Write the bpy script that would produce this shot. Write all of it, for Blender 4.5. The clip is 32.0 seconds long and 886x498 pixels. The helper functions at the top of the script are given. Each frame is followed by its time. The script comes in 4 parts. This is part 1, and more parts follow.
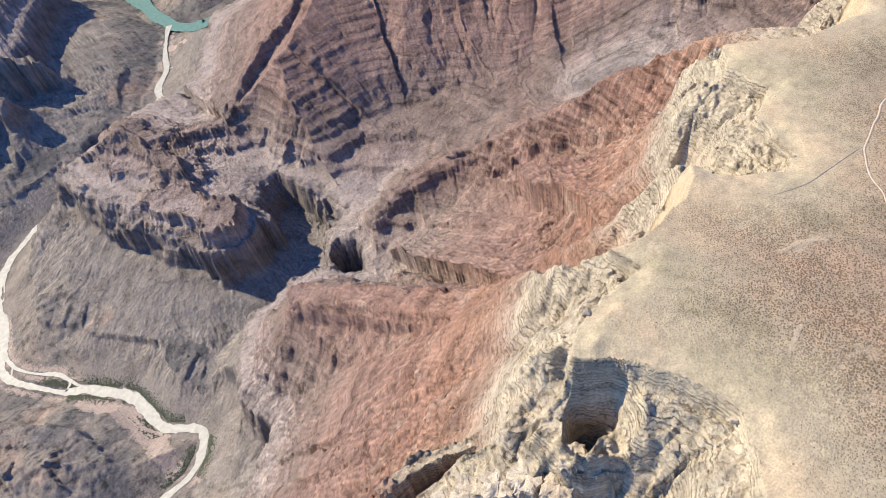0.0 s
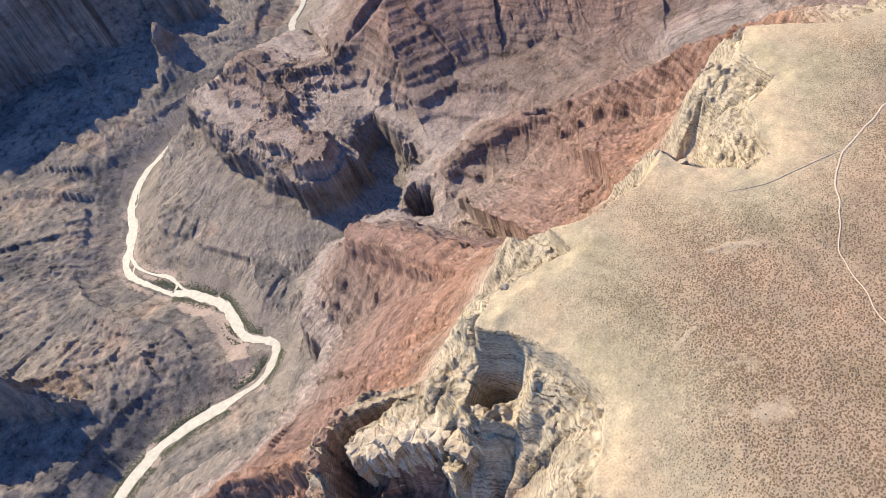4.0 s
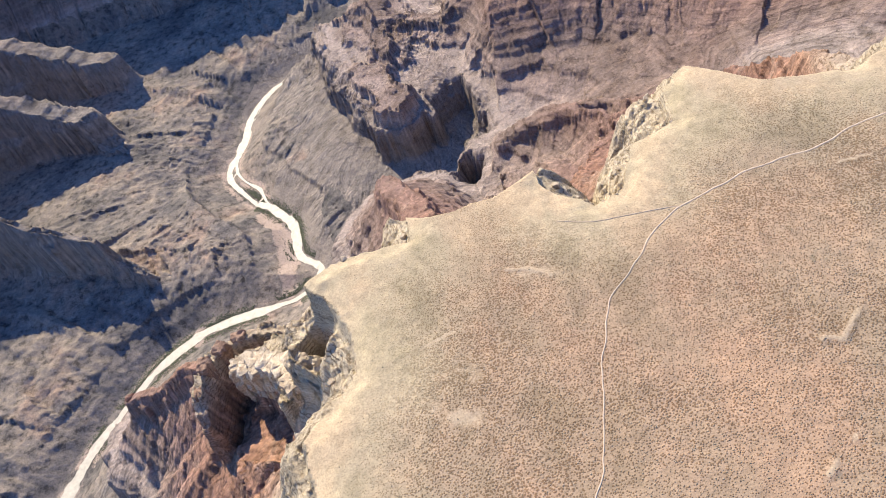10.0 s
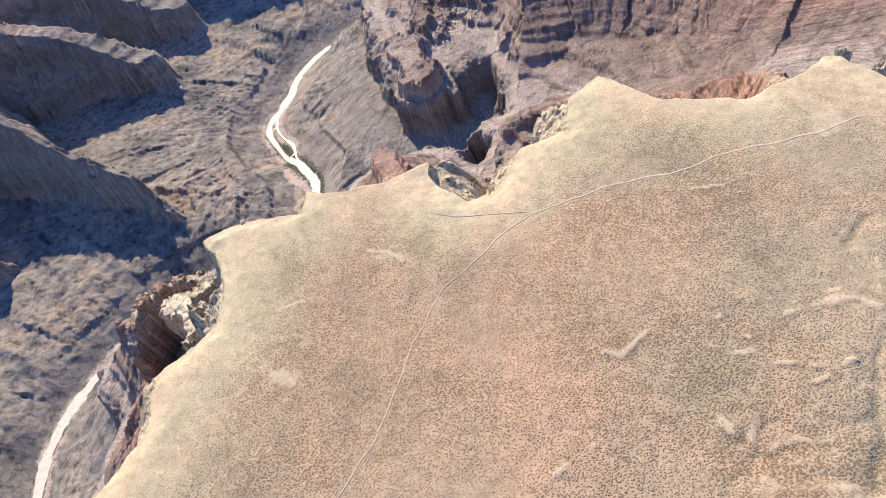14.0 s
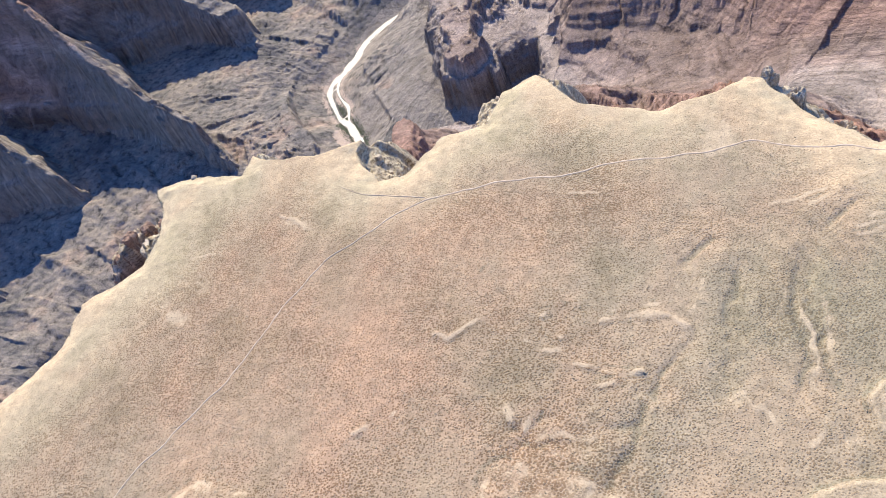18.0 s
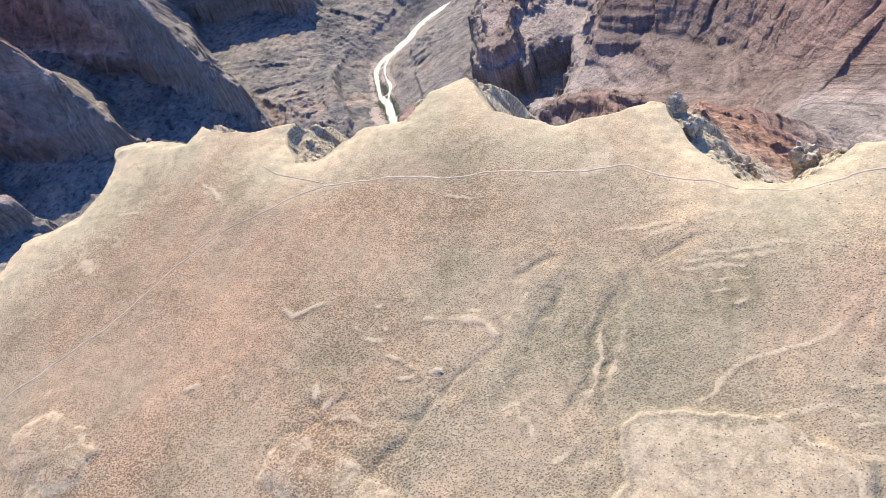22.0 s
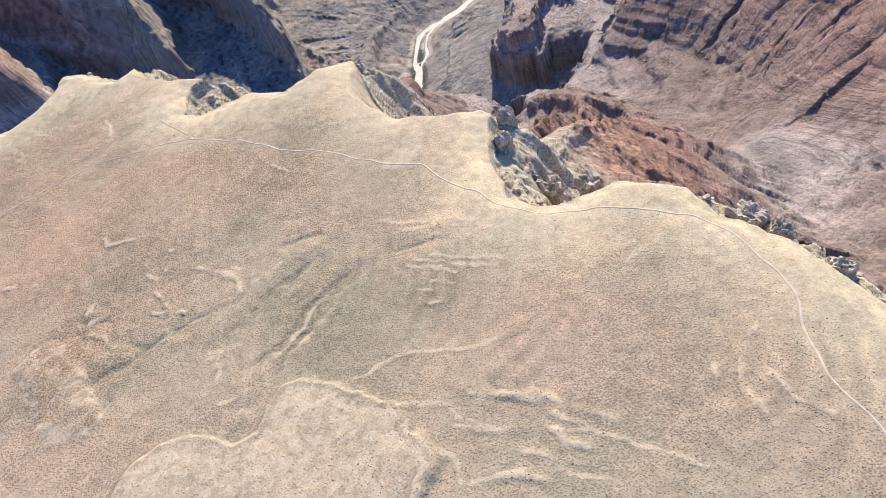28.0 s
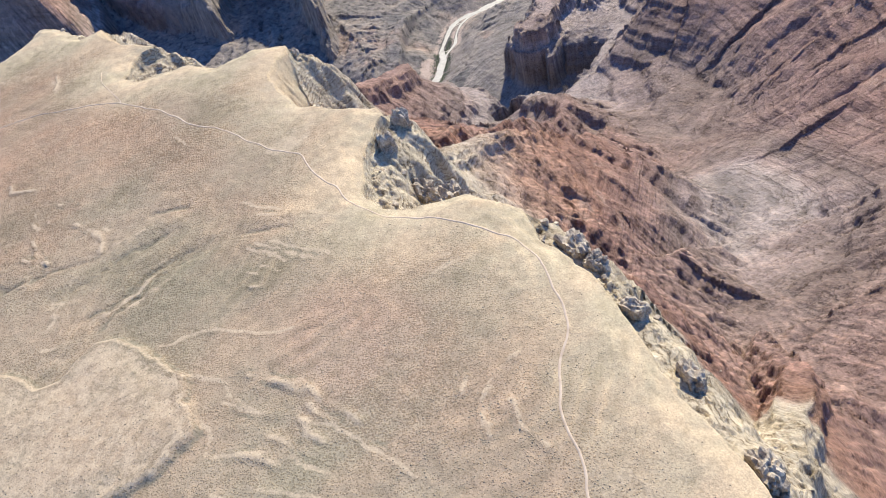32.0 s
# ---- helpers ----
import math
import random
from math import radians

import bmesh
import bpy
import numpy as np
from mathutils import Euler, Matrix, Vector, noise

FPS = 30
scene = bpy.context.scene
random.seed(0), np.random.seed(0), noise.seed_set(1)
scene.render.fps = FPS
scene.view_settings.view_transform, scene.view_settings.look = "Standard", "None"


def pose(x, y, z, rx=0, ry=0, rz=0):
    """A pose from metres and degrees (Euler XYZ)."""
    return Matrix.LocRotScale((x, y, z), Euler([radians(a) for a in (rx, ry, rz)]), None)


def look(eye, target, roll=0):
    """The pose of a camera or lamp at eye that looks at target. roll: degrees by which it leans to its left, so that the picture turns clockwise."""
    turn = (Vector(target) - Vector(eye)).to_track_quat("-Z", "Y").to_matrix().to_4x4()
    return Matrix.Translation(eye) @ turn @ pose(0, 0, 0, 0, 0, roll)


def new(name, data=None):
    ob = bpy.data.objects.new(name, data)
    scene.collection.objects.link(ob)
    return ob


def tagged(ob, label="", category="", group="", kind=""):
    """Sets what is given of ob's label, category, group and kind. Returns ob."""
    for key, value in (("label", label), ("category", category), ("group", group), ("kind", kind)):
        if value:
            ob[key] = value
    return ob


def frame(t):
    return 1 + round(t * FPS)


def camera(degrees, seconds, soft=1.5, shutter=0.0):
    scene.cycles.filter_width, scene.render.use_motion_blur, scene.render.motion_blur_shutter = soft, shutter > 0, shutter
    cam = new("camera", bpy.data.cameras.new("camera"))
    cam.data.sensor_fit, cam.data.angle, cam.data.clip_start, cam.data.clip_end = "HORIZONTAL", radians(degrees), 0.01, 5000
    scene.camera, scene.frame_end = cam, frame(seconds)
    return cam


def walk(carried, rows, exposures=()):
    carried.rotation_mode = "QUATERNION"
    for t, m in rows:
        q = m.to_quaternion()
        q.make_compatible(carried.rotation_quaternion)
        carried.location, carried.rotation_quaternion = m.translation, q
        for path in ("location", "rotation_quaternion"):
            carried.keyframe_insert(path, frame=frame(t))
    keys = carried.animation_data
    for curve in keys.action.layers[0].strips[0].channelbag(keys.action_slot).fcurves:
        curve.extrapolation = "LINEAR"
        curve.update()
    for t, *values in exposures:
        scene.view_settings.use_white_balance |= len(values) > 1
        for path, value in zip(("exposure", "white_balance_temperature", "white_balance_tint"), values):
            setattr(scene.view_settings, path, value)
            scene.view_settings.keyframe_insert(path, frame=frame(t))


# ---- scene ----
# the flight: seconds, place in metres, heading to the left from +y, pitch and lean in degrees
PATH = [
    (0, -1.5, -0.7, 380.9, -27.11, -48.31, -16.19),
    (0.5, 12.0, -11.7, 381.1, -22.64, -48.03, -18.57),
    (1, 25.5, -22.6, 381.2, -16.53, -47.96, -21.97),
    (1.5, 39.2, -33.4, 381.4, -13.32, -48.21, -24.08),
    (2, 53.1, -44.1, 381.6, -13.07, -48.56, -24.07),
    (2.5, 67.2, -54.6, 381.7, -12.76, -48.79, -23.89),
    (3, 81.6, -65.0, 381.9, -11.61, -48.76, -23.51),
    (3.5, 96.2, -75.1, 381.9, -9.78, -48.54, -23.70),
    (5.5, 160.1, -110.8, 381.5, -3.05, -48.04, -24.48),
    (6, 176.8, -118.9, 380.9, -1.99, -47.93, -23.92),
    (6.5, 193.6, -126.7, 380.4, -0.61, -47.73, -23.93),
    (7, 210.6, -134.2, 379.8, 1.13, -47.46, -24.33),
    (7.5, 227.7, -141.4, 379.4, 2.41, -47.33, -24.15),
    (8, 245.2, -148.3, 378.9, 4.82, -46.88, -24.80),
    (8.5, 262.9, -154.9, 378.4, 7.44, -46.45, -25.58),
    (9, 280.8, -161.1, 377.9, 9.18, -46.32, -25.76),
    (9.5, 298.9, -166.9, 377.3, 10.49, -46.27, -25.69),
    (10, 317.1, -172.0, 376.6, 11.88, -46.20, -25.71),
    (10.5, 335.6, -176.6, 375.7, 13.34, -46.12, -25.70),
    (11, 354.3, -180.7, 374.7, 14.92, -45.94, -26.12),
    (11.5, 373.1, -184.4, 373.5, 16.88, -45.71, -26.91),
    (12, 392.0, -187.6, 372.2, 17.74, -45.74, -26.60),
    (12.5, 411.0, -190.4, 370.8, 18.86, -45.76, -26.40),
    (13, 429.9, -192.7, 369.3, 19.42, -45.81, -25.85),
    (13.5, 448.8, -194.7, 367.8, 20.27, -45.76, -25.32),
    (14, 467.7, -196.5, 366.3, 21.78, -45.52, -25.56),
    (14.5, 486.6, -198.1, 364.9, 23.77, -45.20, -26.09),
    (16.5, 563.7, -199.6, 361.1, 28.57, -44.84, -26.32),
    (17, 582.6, -199.2, 358.9, 30.57, -44.51, -26.78),
    (17.5, 601.5, -198.3, 356.6, 31.89, -44.37, -26.85),
    (18, 620.3, -196.9, 354.2, 33.17, -44.22, -26.74),
    (18.5, 638.8, -194.7, 351.7, 34.68, -43.97, -26.85),
    (19, 657.1, -191.5, 349.1, 35.97, -43.77, -26.74),
    (19.5, 675.2, -187.7, 346.4, 37.12, -43.67, -26.72),
    (20, 693.4, -183.3, 343.4, 38.27, -43.46, -26.58),
    (20.5, 711.4, -178.4, 340.4, 39.20, -43.31, -26.27),
    (21, 729.3, -173.3, 337.4, 40.44, -42.99, -26.18),
    (21.5, 747.1, -168.0, 334.4, 41.39, -42.70, -26.00),
    (22, 764.8, -162.3, 331.7, 42.20, -42.61, -25.83),
    (22.5, 782.5, -156.6, 329.3, 43.15, -42.54, -25.71),
    (23, 800.5, -151.2, 327.4, 44.17, -42.41, -25.46),
    (23.5, 818.7, -145.7, 325.7, 44.92, -42.35, -25.22),
    (24, 836.7, -139.9, 324.0, 45.45, -42.26, -24.75),
    (24.5, 854.2, -133.5, 322.2, 46.53, -42.05, -24.62),
    (25, 871.5, -126.5, 320.3, 47.62, -41.83, -24.40),
    (25.5, 888.7, -119.2, 318.3, 48.79, -41.58, -24.34),
    (26, 905.4, -111.4, 316.3, 49.81, -41.46, -24.17),
    (26.5, 921.7, -103.2, 314.1, 50.56, -41.43, -23.70),
    (28.5, 986.6, -66.5, 305.1, 53.64, -41.90, -22.20),
    (29, 1002.1, -55.6, 302.6, 54.83, -41.49, -21.85),
    (30, 1032.0, -32.6, 297.2, 56.73, -40.83, -21.37),
    (30.5, 1046.3, -19.6, 294.4, 57.63, -40.41, -21.16),
    (31, 1060.5, -6.5, 291.5, 58.79, -40.36, -20.20),
    (31.5, 1074.4, 6.5, 288.7, 59.52, -40.24, -20.47),
    (32, 1088.0, 19.4, 286.0, 59.59, -41.27, -19.52),
]


def aim(x, y, z, heading, pitch, lean):
    a, b = radians(heading), radians(pitch)
    way = Vector((-math.sin(a) * math.cos(b), math.cos(a) * math.cos(b), math.sin(b)))
    return look((x, y, z), Vector((x, y, z)) + way * 100, lean)


cam = camera(61.12, 32.0, soft=0.75)
walk(cam, [(t, aim(*p)) for t, *p in PATH], exposures=[(0, 0.68, 6200, 9), (6, 0.77, 6650, 11), (13, 0.94, 6500, 11), (19, 0.97, 6130, 9), (25, 0.91, 6020, 9), (27, 0.91, 6020, 9), (29, 0.86, 6100, 9), (31, 0.95, 6120, 8), (32, 0.78, 6050, 8)])
# ---- end of path ----

# ---- sky and sun ----
SUN_TO = Vector((-0.50, 1.0, 0.93)).normalized()
world = bpy.data.worlds.new("sky")
scene.world = world
world.use_nodes = True
wn = world.node_tree.nodes
wn.clear()
sky = wn.new("ShaderNodeTexSky")
sky.sky_type = "NISHITA"
sky.sun_disc = False
sky.sun_elevation = math.asin(SUN_TO.z)
sky.sun_rotation = math.atan2(SUN_TO.x, SUN_TO.y)
sky.altitude = 1800
sky.ozone_density = 8.0
sky.dust_density = 0.2
sky.air_density = 1.3
sky_bg = wn.new("ShaderNodeBackground")
sky_bg.inputs["Strength"].default_value = 0.13
sky_out = wn.new("ShaderNodeOutputWorld")
deep = wn.new("ShaderNodeMix")
deep.data_type, deep.blend_type = "RGBA", "MULTIPLY"
deep.inputs[0].default_value = 1.0
deep.inputs[7].default_value = (0.74, 0.92, 1.2, 1)
world.node_tree.links.new(sky.outputs[0], deep.inputs[6])
world.node_tree.links.new(deep.outputs[2], sky_bg.inputs[0])
world.node_tree.links.new(sky_bg.outputs[0], sky_out.inputs[0])
sun_data = bpy.data.lights.new("sun", "SUN")
sun_data.energy = 4.8
sun_data.angle = radians(0.53)
sun_data.color = (1.0, 0.865, 0.63)
sun = new("sun", sun_data)
sun.matrix_world = look(SUN_TO * 3000, (0, 0, 0))


# ---- plan ----
# the rim of the plateau, from the south-west round the headlands to the east
RIM = [(-30, -420), (60, -200), (120, -75), (146, -21), (157, 13), (146, 48), (181, 86), (179, 112), (171, 138), (160, 157), (152, 161), (145, 171),
       (166, 187), (222, 189), (222, 228), (250, 240), (282, 240), (312, 236), (326, 200), (350, 177), (372, 184), (392, 228), (424, 240),
       (427, 284), (455, 303), (490, 286), (530, 268), (553, 250), (588, 285), (626, 282), (648, 240), (690, 205),
       (714, 203), (733, 216), (752, 251), (785, 264), (820, 247), (866, 242), (905, 224), (951, 201), (1006, 184), (1100, 120), (1300, 60), (2600, -200)]
RIVER = [(-380, -420), (-420, -200), (-470, 20), (-515, 200), (-545, 320), (-530, 420), (-495, 500), (-460, 540), (-432, 579), (-403, 617), (-363, 647), (-312, 671), (-260, 680), (-199, 681), (-137, 686), (-108, 706), (-91, 731), (-98, 750),
         (-132, 785), (-139, 826), (-148, 878), (-194, 940), (-228, 968), (-256, 1006), (-289, 1056), (-300, 1101), (-281, 1150), (-268, 1200), (-256, 1275), (-217, 1340), (-170, 1376), (-130, 1396), (20, 1430), (144, 1460), (209, 1542), (237, 1619), (281, 1665), (305, 1726), (346, 1805), (374, 1848)]
SIDE_CHANNEL = [(-282, 1140), (-284, 1112), (-279, 1085), (-265, 1058), (-246, 1034), (-225, 1011), (-215, 986), (-205, 962), (-180, 932)]
GRAVEL = [(-212, 920), (-172, 862), (-160, 800), (-150, 745), (-150, 705)]
BIG_RIVER = [(700, 1800), (520, 1770), (440, 1772), (396, 1802), (376, 1870), (369, 2061), (330, 2200), (200, 2500), (150, 3200)]
CREEK = [(-82, 735, -550), (-62, 778, -546), (-20, 806, -540), (60, 808, -522), (150, 803, -510), (222, 800, -498), (262, 812, -470), (300, 806, -446), (440, 835, -428), (560, 778, -406), (645, 706, -386), (752, 569, -346), (880, 440, -290), (1150, 330, -200), (1700, 250, -60)]
GORGE = [(150, 803, -510), (196, 835, -501), (210, 900, -496), (192, 1000, -488), (204, 1078, -468)]
# crests of ridges: name, points, half width of the top, cliff height, cliff width, side slope, depth of its flutes, lift of its beds
RIDGES = [
    ("butte", [(-48, 1300, -440), (-10, 1230, -428), (30, 1130, -412), (60, 1070, -404)], 5, 76, 62, 0.20, 1.6, 0),
    ("butte", [(72, 1058, -403), (104, 990, -400), (122, 948, -398)], 26, 100, 42, 0.2, 1.6, 0),
    ("butte", [(-35, 1315, -428), (40, 1270, -390), (78, 1258, -368), (100, 1205, -378), (108, 1150, -388), (112, 1090, -398), (110, 1050, -402)], 3, 10, 9, 0.46, 1.0, 0),
    ("north_wall", [(102, 1205, -382), (165, 1190, -402), (237, 1142, -392), (330, 1190, -355), (500, 1230, -295), (720, 1190, -235), (950, 1080, -185), (1250, 900, -100), (2000, 800, 0)], 5, 12, 8, 0.44, 0.8, 0),
    ("red_promontory", [(205, 245, -74), (195, 330, -140), (185, 420, -206), (158, 540, -275), (128, 600, -304), (115, 632, -315)], 16, 26, 10, 0.95, 0.9, 0),
    ("red_spur", [(632, 270, -60), (618, 330, -100), (604, 400, -128), (565, 520, -210), (490, 620, -300), (415, 700, -345), (350, 735, -366), (290, 745, -396)], 8, 12, 12, 0.72, 1.0, 0),
    ("red_spur", [(470, 330, -120), (490, 400, -170), (497, 470, -205), (470, 560, -255), (441, 621, -318)], 8, 22, 12, 0.85, 1.0, 0),
    ("tower_ridge", [(128, 188, -52), (100, 214, -84), (60, 236, -94), (34, 241, -97), (14, 227, -91), (1, 206, -87), (-4, 186, -97), (-3, 172, -110)], 5, 56, 6, 1.0, 0.6, 34),
    ("rock_block", [(46, 206, -90), (62, 200, -76), (84, 187, -60), (100, 174, -54), (112, 168, -40)], 12, 74, 8, 1.3, 0.8, 84),
    ("rock_block", [(118, 168, -30), (121, 150, -24), (136, 134, -26), (150, 122, -26)], 7, 30, 9, 2.0, 0.6, 40),
    ("rock_block", [(118, 152, -34), (108, 150, -50), (98, 146, -62)], 8, 62, 7, 1.3, 0.8, 84),
    ("red_ridge", [(0, 236, -112), (-60, 292, -182), (-106, 320, -206), (-180, 352, -276), (-250, 383, -312)], 4, 26, 9, 0.95, 0.9, 0),
    ("west_spur", [(-402, 786, -475), (-442, 812, -434), (-512, 845, -396), (-622, 888, -345), (-760, 960, -280), (-950, 1060, -150), (-1800, 1250, 40)], 6, 84, 14, 2.0, 1.5, -120),
    ("west_spur", [(-760, 700, -420), (-830, 710, -340), (-1000, 740, -190), (-1800, 800, 40)], 5, 74, 14, 1.7, 1.5, -120),
    ("bench_spur", [(-548, 1217, -462), (-578, 1247, -402), (-668, 1282, -358), (-790, 1302, -300), (-1200, 1252, -120), (-2000, 1222, 20)], 26, 74, 12, 1.5, 1.2, -110),
    ("upper_spur", [(-533, 1442, -478), (-563, 1472, -415), (-658, 1502, -370), (-800, 1542, -310), (-1100, 1542, -180), (-2000, 1622, 20)], 26, 70, 12, 1.5, 1.2, -110),
    ("massif", [(110, 1700, -538), (75, 1740, -460), (25, 1775, -410), (-90, 1800, -350), (-190, 1830, -285), (-300, 1850, -225), (-430, 1870, -165), (-700, 1900, -90), (-1200, 1950, 20), (-2000, 2100, 20)], 10, 110, 16, 1.9, 1.4, -110),
    ("grey_cone", [(-150, 1500, -528), (-100, 1560, -490), (-61, 1622, -448), (-50, 1660, -430)], 6, 10, 9, 0.62, 1.3, 0),
    ("grey_cone", [(-262, 1590, -520), (-255, 1640, -474), (-262, 1720, -440)], 7, 34, 9, 0.9, 2.0, 0),
    ("south_spur", [(-820, 440, -450), (-900, 430, -380), (-1050, 400, -240), (-1300, 360, -80), (-2000, 300, 20)], 10, 55, 14, 1.25, 1.2, 0),
    ("east_spur", [(1010, 184, -60), (950, 330, -170), (880, 410, -262)], 8, 25, 10, 0.75, 1.0, 0),
    ("low_hill", [(-340, 965, -482), (-300, 900, -490), (-240, 850, -502)], 12, 4, 10, 0.30, 0.9, 0),
    ("far_wall", [(-2200, 2900, 40), (-400, 2650, -120), (300, 2750, -200), (900, 2450, -100), (1200, 2050, -180), (760, 2060, -420)], 20, 60, 20, 0.6, 1.0, 0),
]
HOLLOW = [(98, 136, -108), (70, 138, -124), (40, 156, -132), (10, 166, -140), (-30, 172, -172)]
PIT = [(133, 153, -70), (141, 150, -62), (148, 146, -46)]
RAVINES = [[(262, 290, -130), (258, 400, -255), (250, 517, -335), (235, 640, -425), (222, 745, -486)], [(545, 330, -150), (540, 450, -260), (520, 560, -330), (450, 720, -400)], [(760, 330, -150), (752, 450, -270), (750, 562, -346)]]
# marks on the tableland: washes with scrub, bare pale scarps and streaks, low knolls (end points, half width, rise)
WASHES = [[(592, 116), (577, 97), (581, 59), (583, 42), (570, 22), (560, -12), (548, -50), (540, -100)], [(503, -29), (511, -11), (530, -20), (556, -14)], [(646, 45), (642, 78), (647, 117), (672, 148)], [(660, -5), (650, 18), (646, 45)], [(638, 8), (634, 60), (640, 100)], [(604, 10), (600, 50), (606, 90)], [(496, -17), (508, -30), (538, -27)]]
SCARPS = [[(430, 35), (446, 34), (461, 49)], [(490, 35), (501, 28), (519, 32)], [(537, 8), (556, 17)], [(470, -2), (482, -5), (495, -16)], [(503, -26), (505, -9), (512, 0)], [(534, 52), (553, 57), (571, 56), (579, 49)], [(519, 21), (547, 19), (558, 16)], [(761, 60), (774, 68), (796, 74)], [(807, 72), (825, 75)],
          [(813, 64), (823, 60), (830, 61)], [(774, 66), (791, 77), (826, 80), (854, 85)], [(805, 30), (840, 48), (852, 54)], [(785, 41), (813, 48), (839, 56)], [(864, 177), (873, 170), (873, 151), (876, 140), (896, 122), (904, 117)], [(861, 138), (868, 130)], [(458, 88), (473, 104)], [(284, 138), (296, 132), (308, 123)],
          [(705, 102), (713, 113)], [(512, 40), (516, 30)], [(406, -35), (427, -18)], [(561, -12), (565, -3), (562, 4)], [(893, 145), (907, 135), (922, 136)], [(509, 62), (498, 52)]]
STREAKS = [[(625, 145), (666, 163), (703, 184)], [(590, 85), (584, 60)], [(650, 147), (698, 178)], [(671, 121), (705, 132)], [(693, 117), (708, 122)], [(692, 110), (712, 117)], [(672, 128), (712, 140)], [(680, 136), (722, 150)], [(771, 169), (782, 188)], [(780, 175), (787, 198)], [(790, 178), (796, 200)],
           [(733, 35), (753, 22), (770, 5), (778, -9)], [(760, 32), (776, 23), (794, 12)], [(765, 41), (786, 49), (826, 71), (860, 78), (892, 84)], [(730, 33), (747, 46), (767, 47)], [(766, 47), (790, 52), (808, 64)], [(737, 41), (750, 44)], [(754, 29), (772, 22)], [(701, 41), (703, 50), (713, 65), (740, 82), (751, 92), (762, 108)],
           [(589, 26), (610, 9), (623, -13)], [(621, -22), (639, -16), (647, -5)], [(604, 7), (619, 20)], [(189, 83), (245, 99)], [(794, 20), (815, 41), (847, 52)], [(540, 59), (560, 61)], [(485, 160), (489, 164)], [(502, 158), (519, 156)], [(820, 20), (870, 50), (930, 70)], [(810, 5), (860, 30), (920, 50)]]
PALES = [((229, 51), (246, 33), 8), ((228, 36), (252, 40), 6), ((238, 70), (250, 60), 5), ((588, 240), (590, 205), 14), ((500, 250), (560, 240), 22), ((440, 255), (470, 275), 18), ((960, 150), (1000, 120), 22), ((765, 25), (774, 21), 4), ((600, 200), (600, 215), 12), ((812, 70), (828, 62), 6), ((289, 127), (320, 126), 6), ((875, 150), (880, 140), 6)]
KNOLLS = [((500, -60), (560, -70), 20, 2.0), ((330, -95), (360, -100), 22, 2.5)]
# a low pale bench with a scalloped, scrub-lined edge
BENCH = [(625, -75), (629, -53), (642, -38), (656, -34), (668, -31), (674, -18), (667, -2), (664, 11), (670, 20), (691, 29), (716, 33), (733, 34), (746, 27), (758, 26), (772, 18), (778, -9), (772, -40), (745, -90), (690, -112), (632, -98)]


def mixed(h):
    """Scrambled bits of unsigned numbers, as 0 to 1."""
    h = h & np.uint32(0x7FFFFFFF)
    h = ((h ^ (h >> np.uint32(13))) * np.uint32(1274126177)) & np.uint32(0x7FFFFFFF)
    return ((h ^ (h >> np.uint32(16))) & np.uint32(0xFFFF)).astype(np.float64) / 65535.0


def bits(i):
    return np.asarray(i).astype(np.int64).astype(np.uint32)


def hashed(ix, iy, seed):
    return mixed(bits(ix) * np.uint32(374761393) + bits(iy) * np.uint32(668265263) + np.uint32(seed * 974634777 & 0xFFFFFFFF))


def grain(x, y, size, seed):
    """Smooth value noise, -1 to 1."""
    u, v = x / size, y / size
    iu, iv = np.floor(u), np.floor(v)
    fu, fv = u - iu, v - iv
    fu, fv = fu * fu * fu * (fu * (fu * 6 - 15) + 10), fv * fv * fv * (fv * (fv * 6 - 15) + 10)
    k = bits(iu) * np.uint32(374761393) + bits(iv) * np.uint32(668265263) + np.uint32(seed * 974634777 & 0xFFFFFFFF)
    a, b = mixed(k), mixed(k + np.uint32(374761393))
    c, d = mixed(k + np.uint32(668265263)), mixed(k + np.uint32(374761393 + 668265263))
    low = a + (b - a) * fu
    return 2 * (low + (c + (d - c) * fu - low) * fv) - 1


def cloud(x, y, size, seed, octaves=3):
    total, weight = 0.0, 0.0
    for k in range(octaves):
        ca, sa = math.cos(0.6 + k), math.sin(0.6 + k)
        total = total + grain(x * ca - y * sa, x * sa + y * ca, size / 2**k, seed + 17 * k) * 0.55**k
        weight += 0.55**k
    return total / weight


def ease(v, a, b):
    t = np.clip((v - a) / (b - a), 0, 1)
    return t * t * (3 - 2 * t)


def to_line(x, y, pts):
    """Distance to a line of points, its third coordinate there, and the way along it (the other side far off)."""
    best, value, along = np.full(x.shape, 1e9), np.zeros(x.shape), np.zeros(x.shape)
    run = 0.0
    for p, q in zip(pts[:-1], pts[1:]):
        dx, dy = q[0] - p[0], q[1] - p[1]
        size = math.hypot(dx, dy)
        t = np.clip(((x - p[0]) * dx + (y - p[1]) * dy) / (size * size), 0, 1)
        ox, oy = x - p[0] - t * dx, y - p[1] - t * dy
        d = np.hypot(ox, oy)
        near = d < best
        best = np.where(near, d, best)
        if len(p) > 2:
            value = np.where(near, p[2] + t * (q[2] - p[2]), value)
        # round an end the way goes on by the angle
        turn = np.where((t <= 0) | (t >= 1), np.arctan2(oy * dx - ox * dy, ox * dx + oy * dy) * 32, 0)
        along = np.where(near, run + t * size + np.where(ox * dy - oy * dx > 0, 9000, 0) + np.where((t <= 0) | (t >= 1), turn, 0), along)
        run += size
    return best, value, along


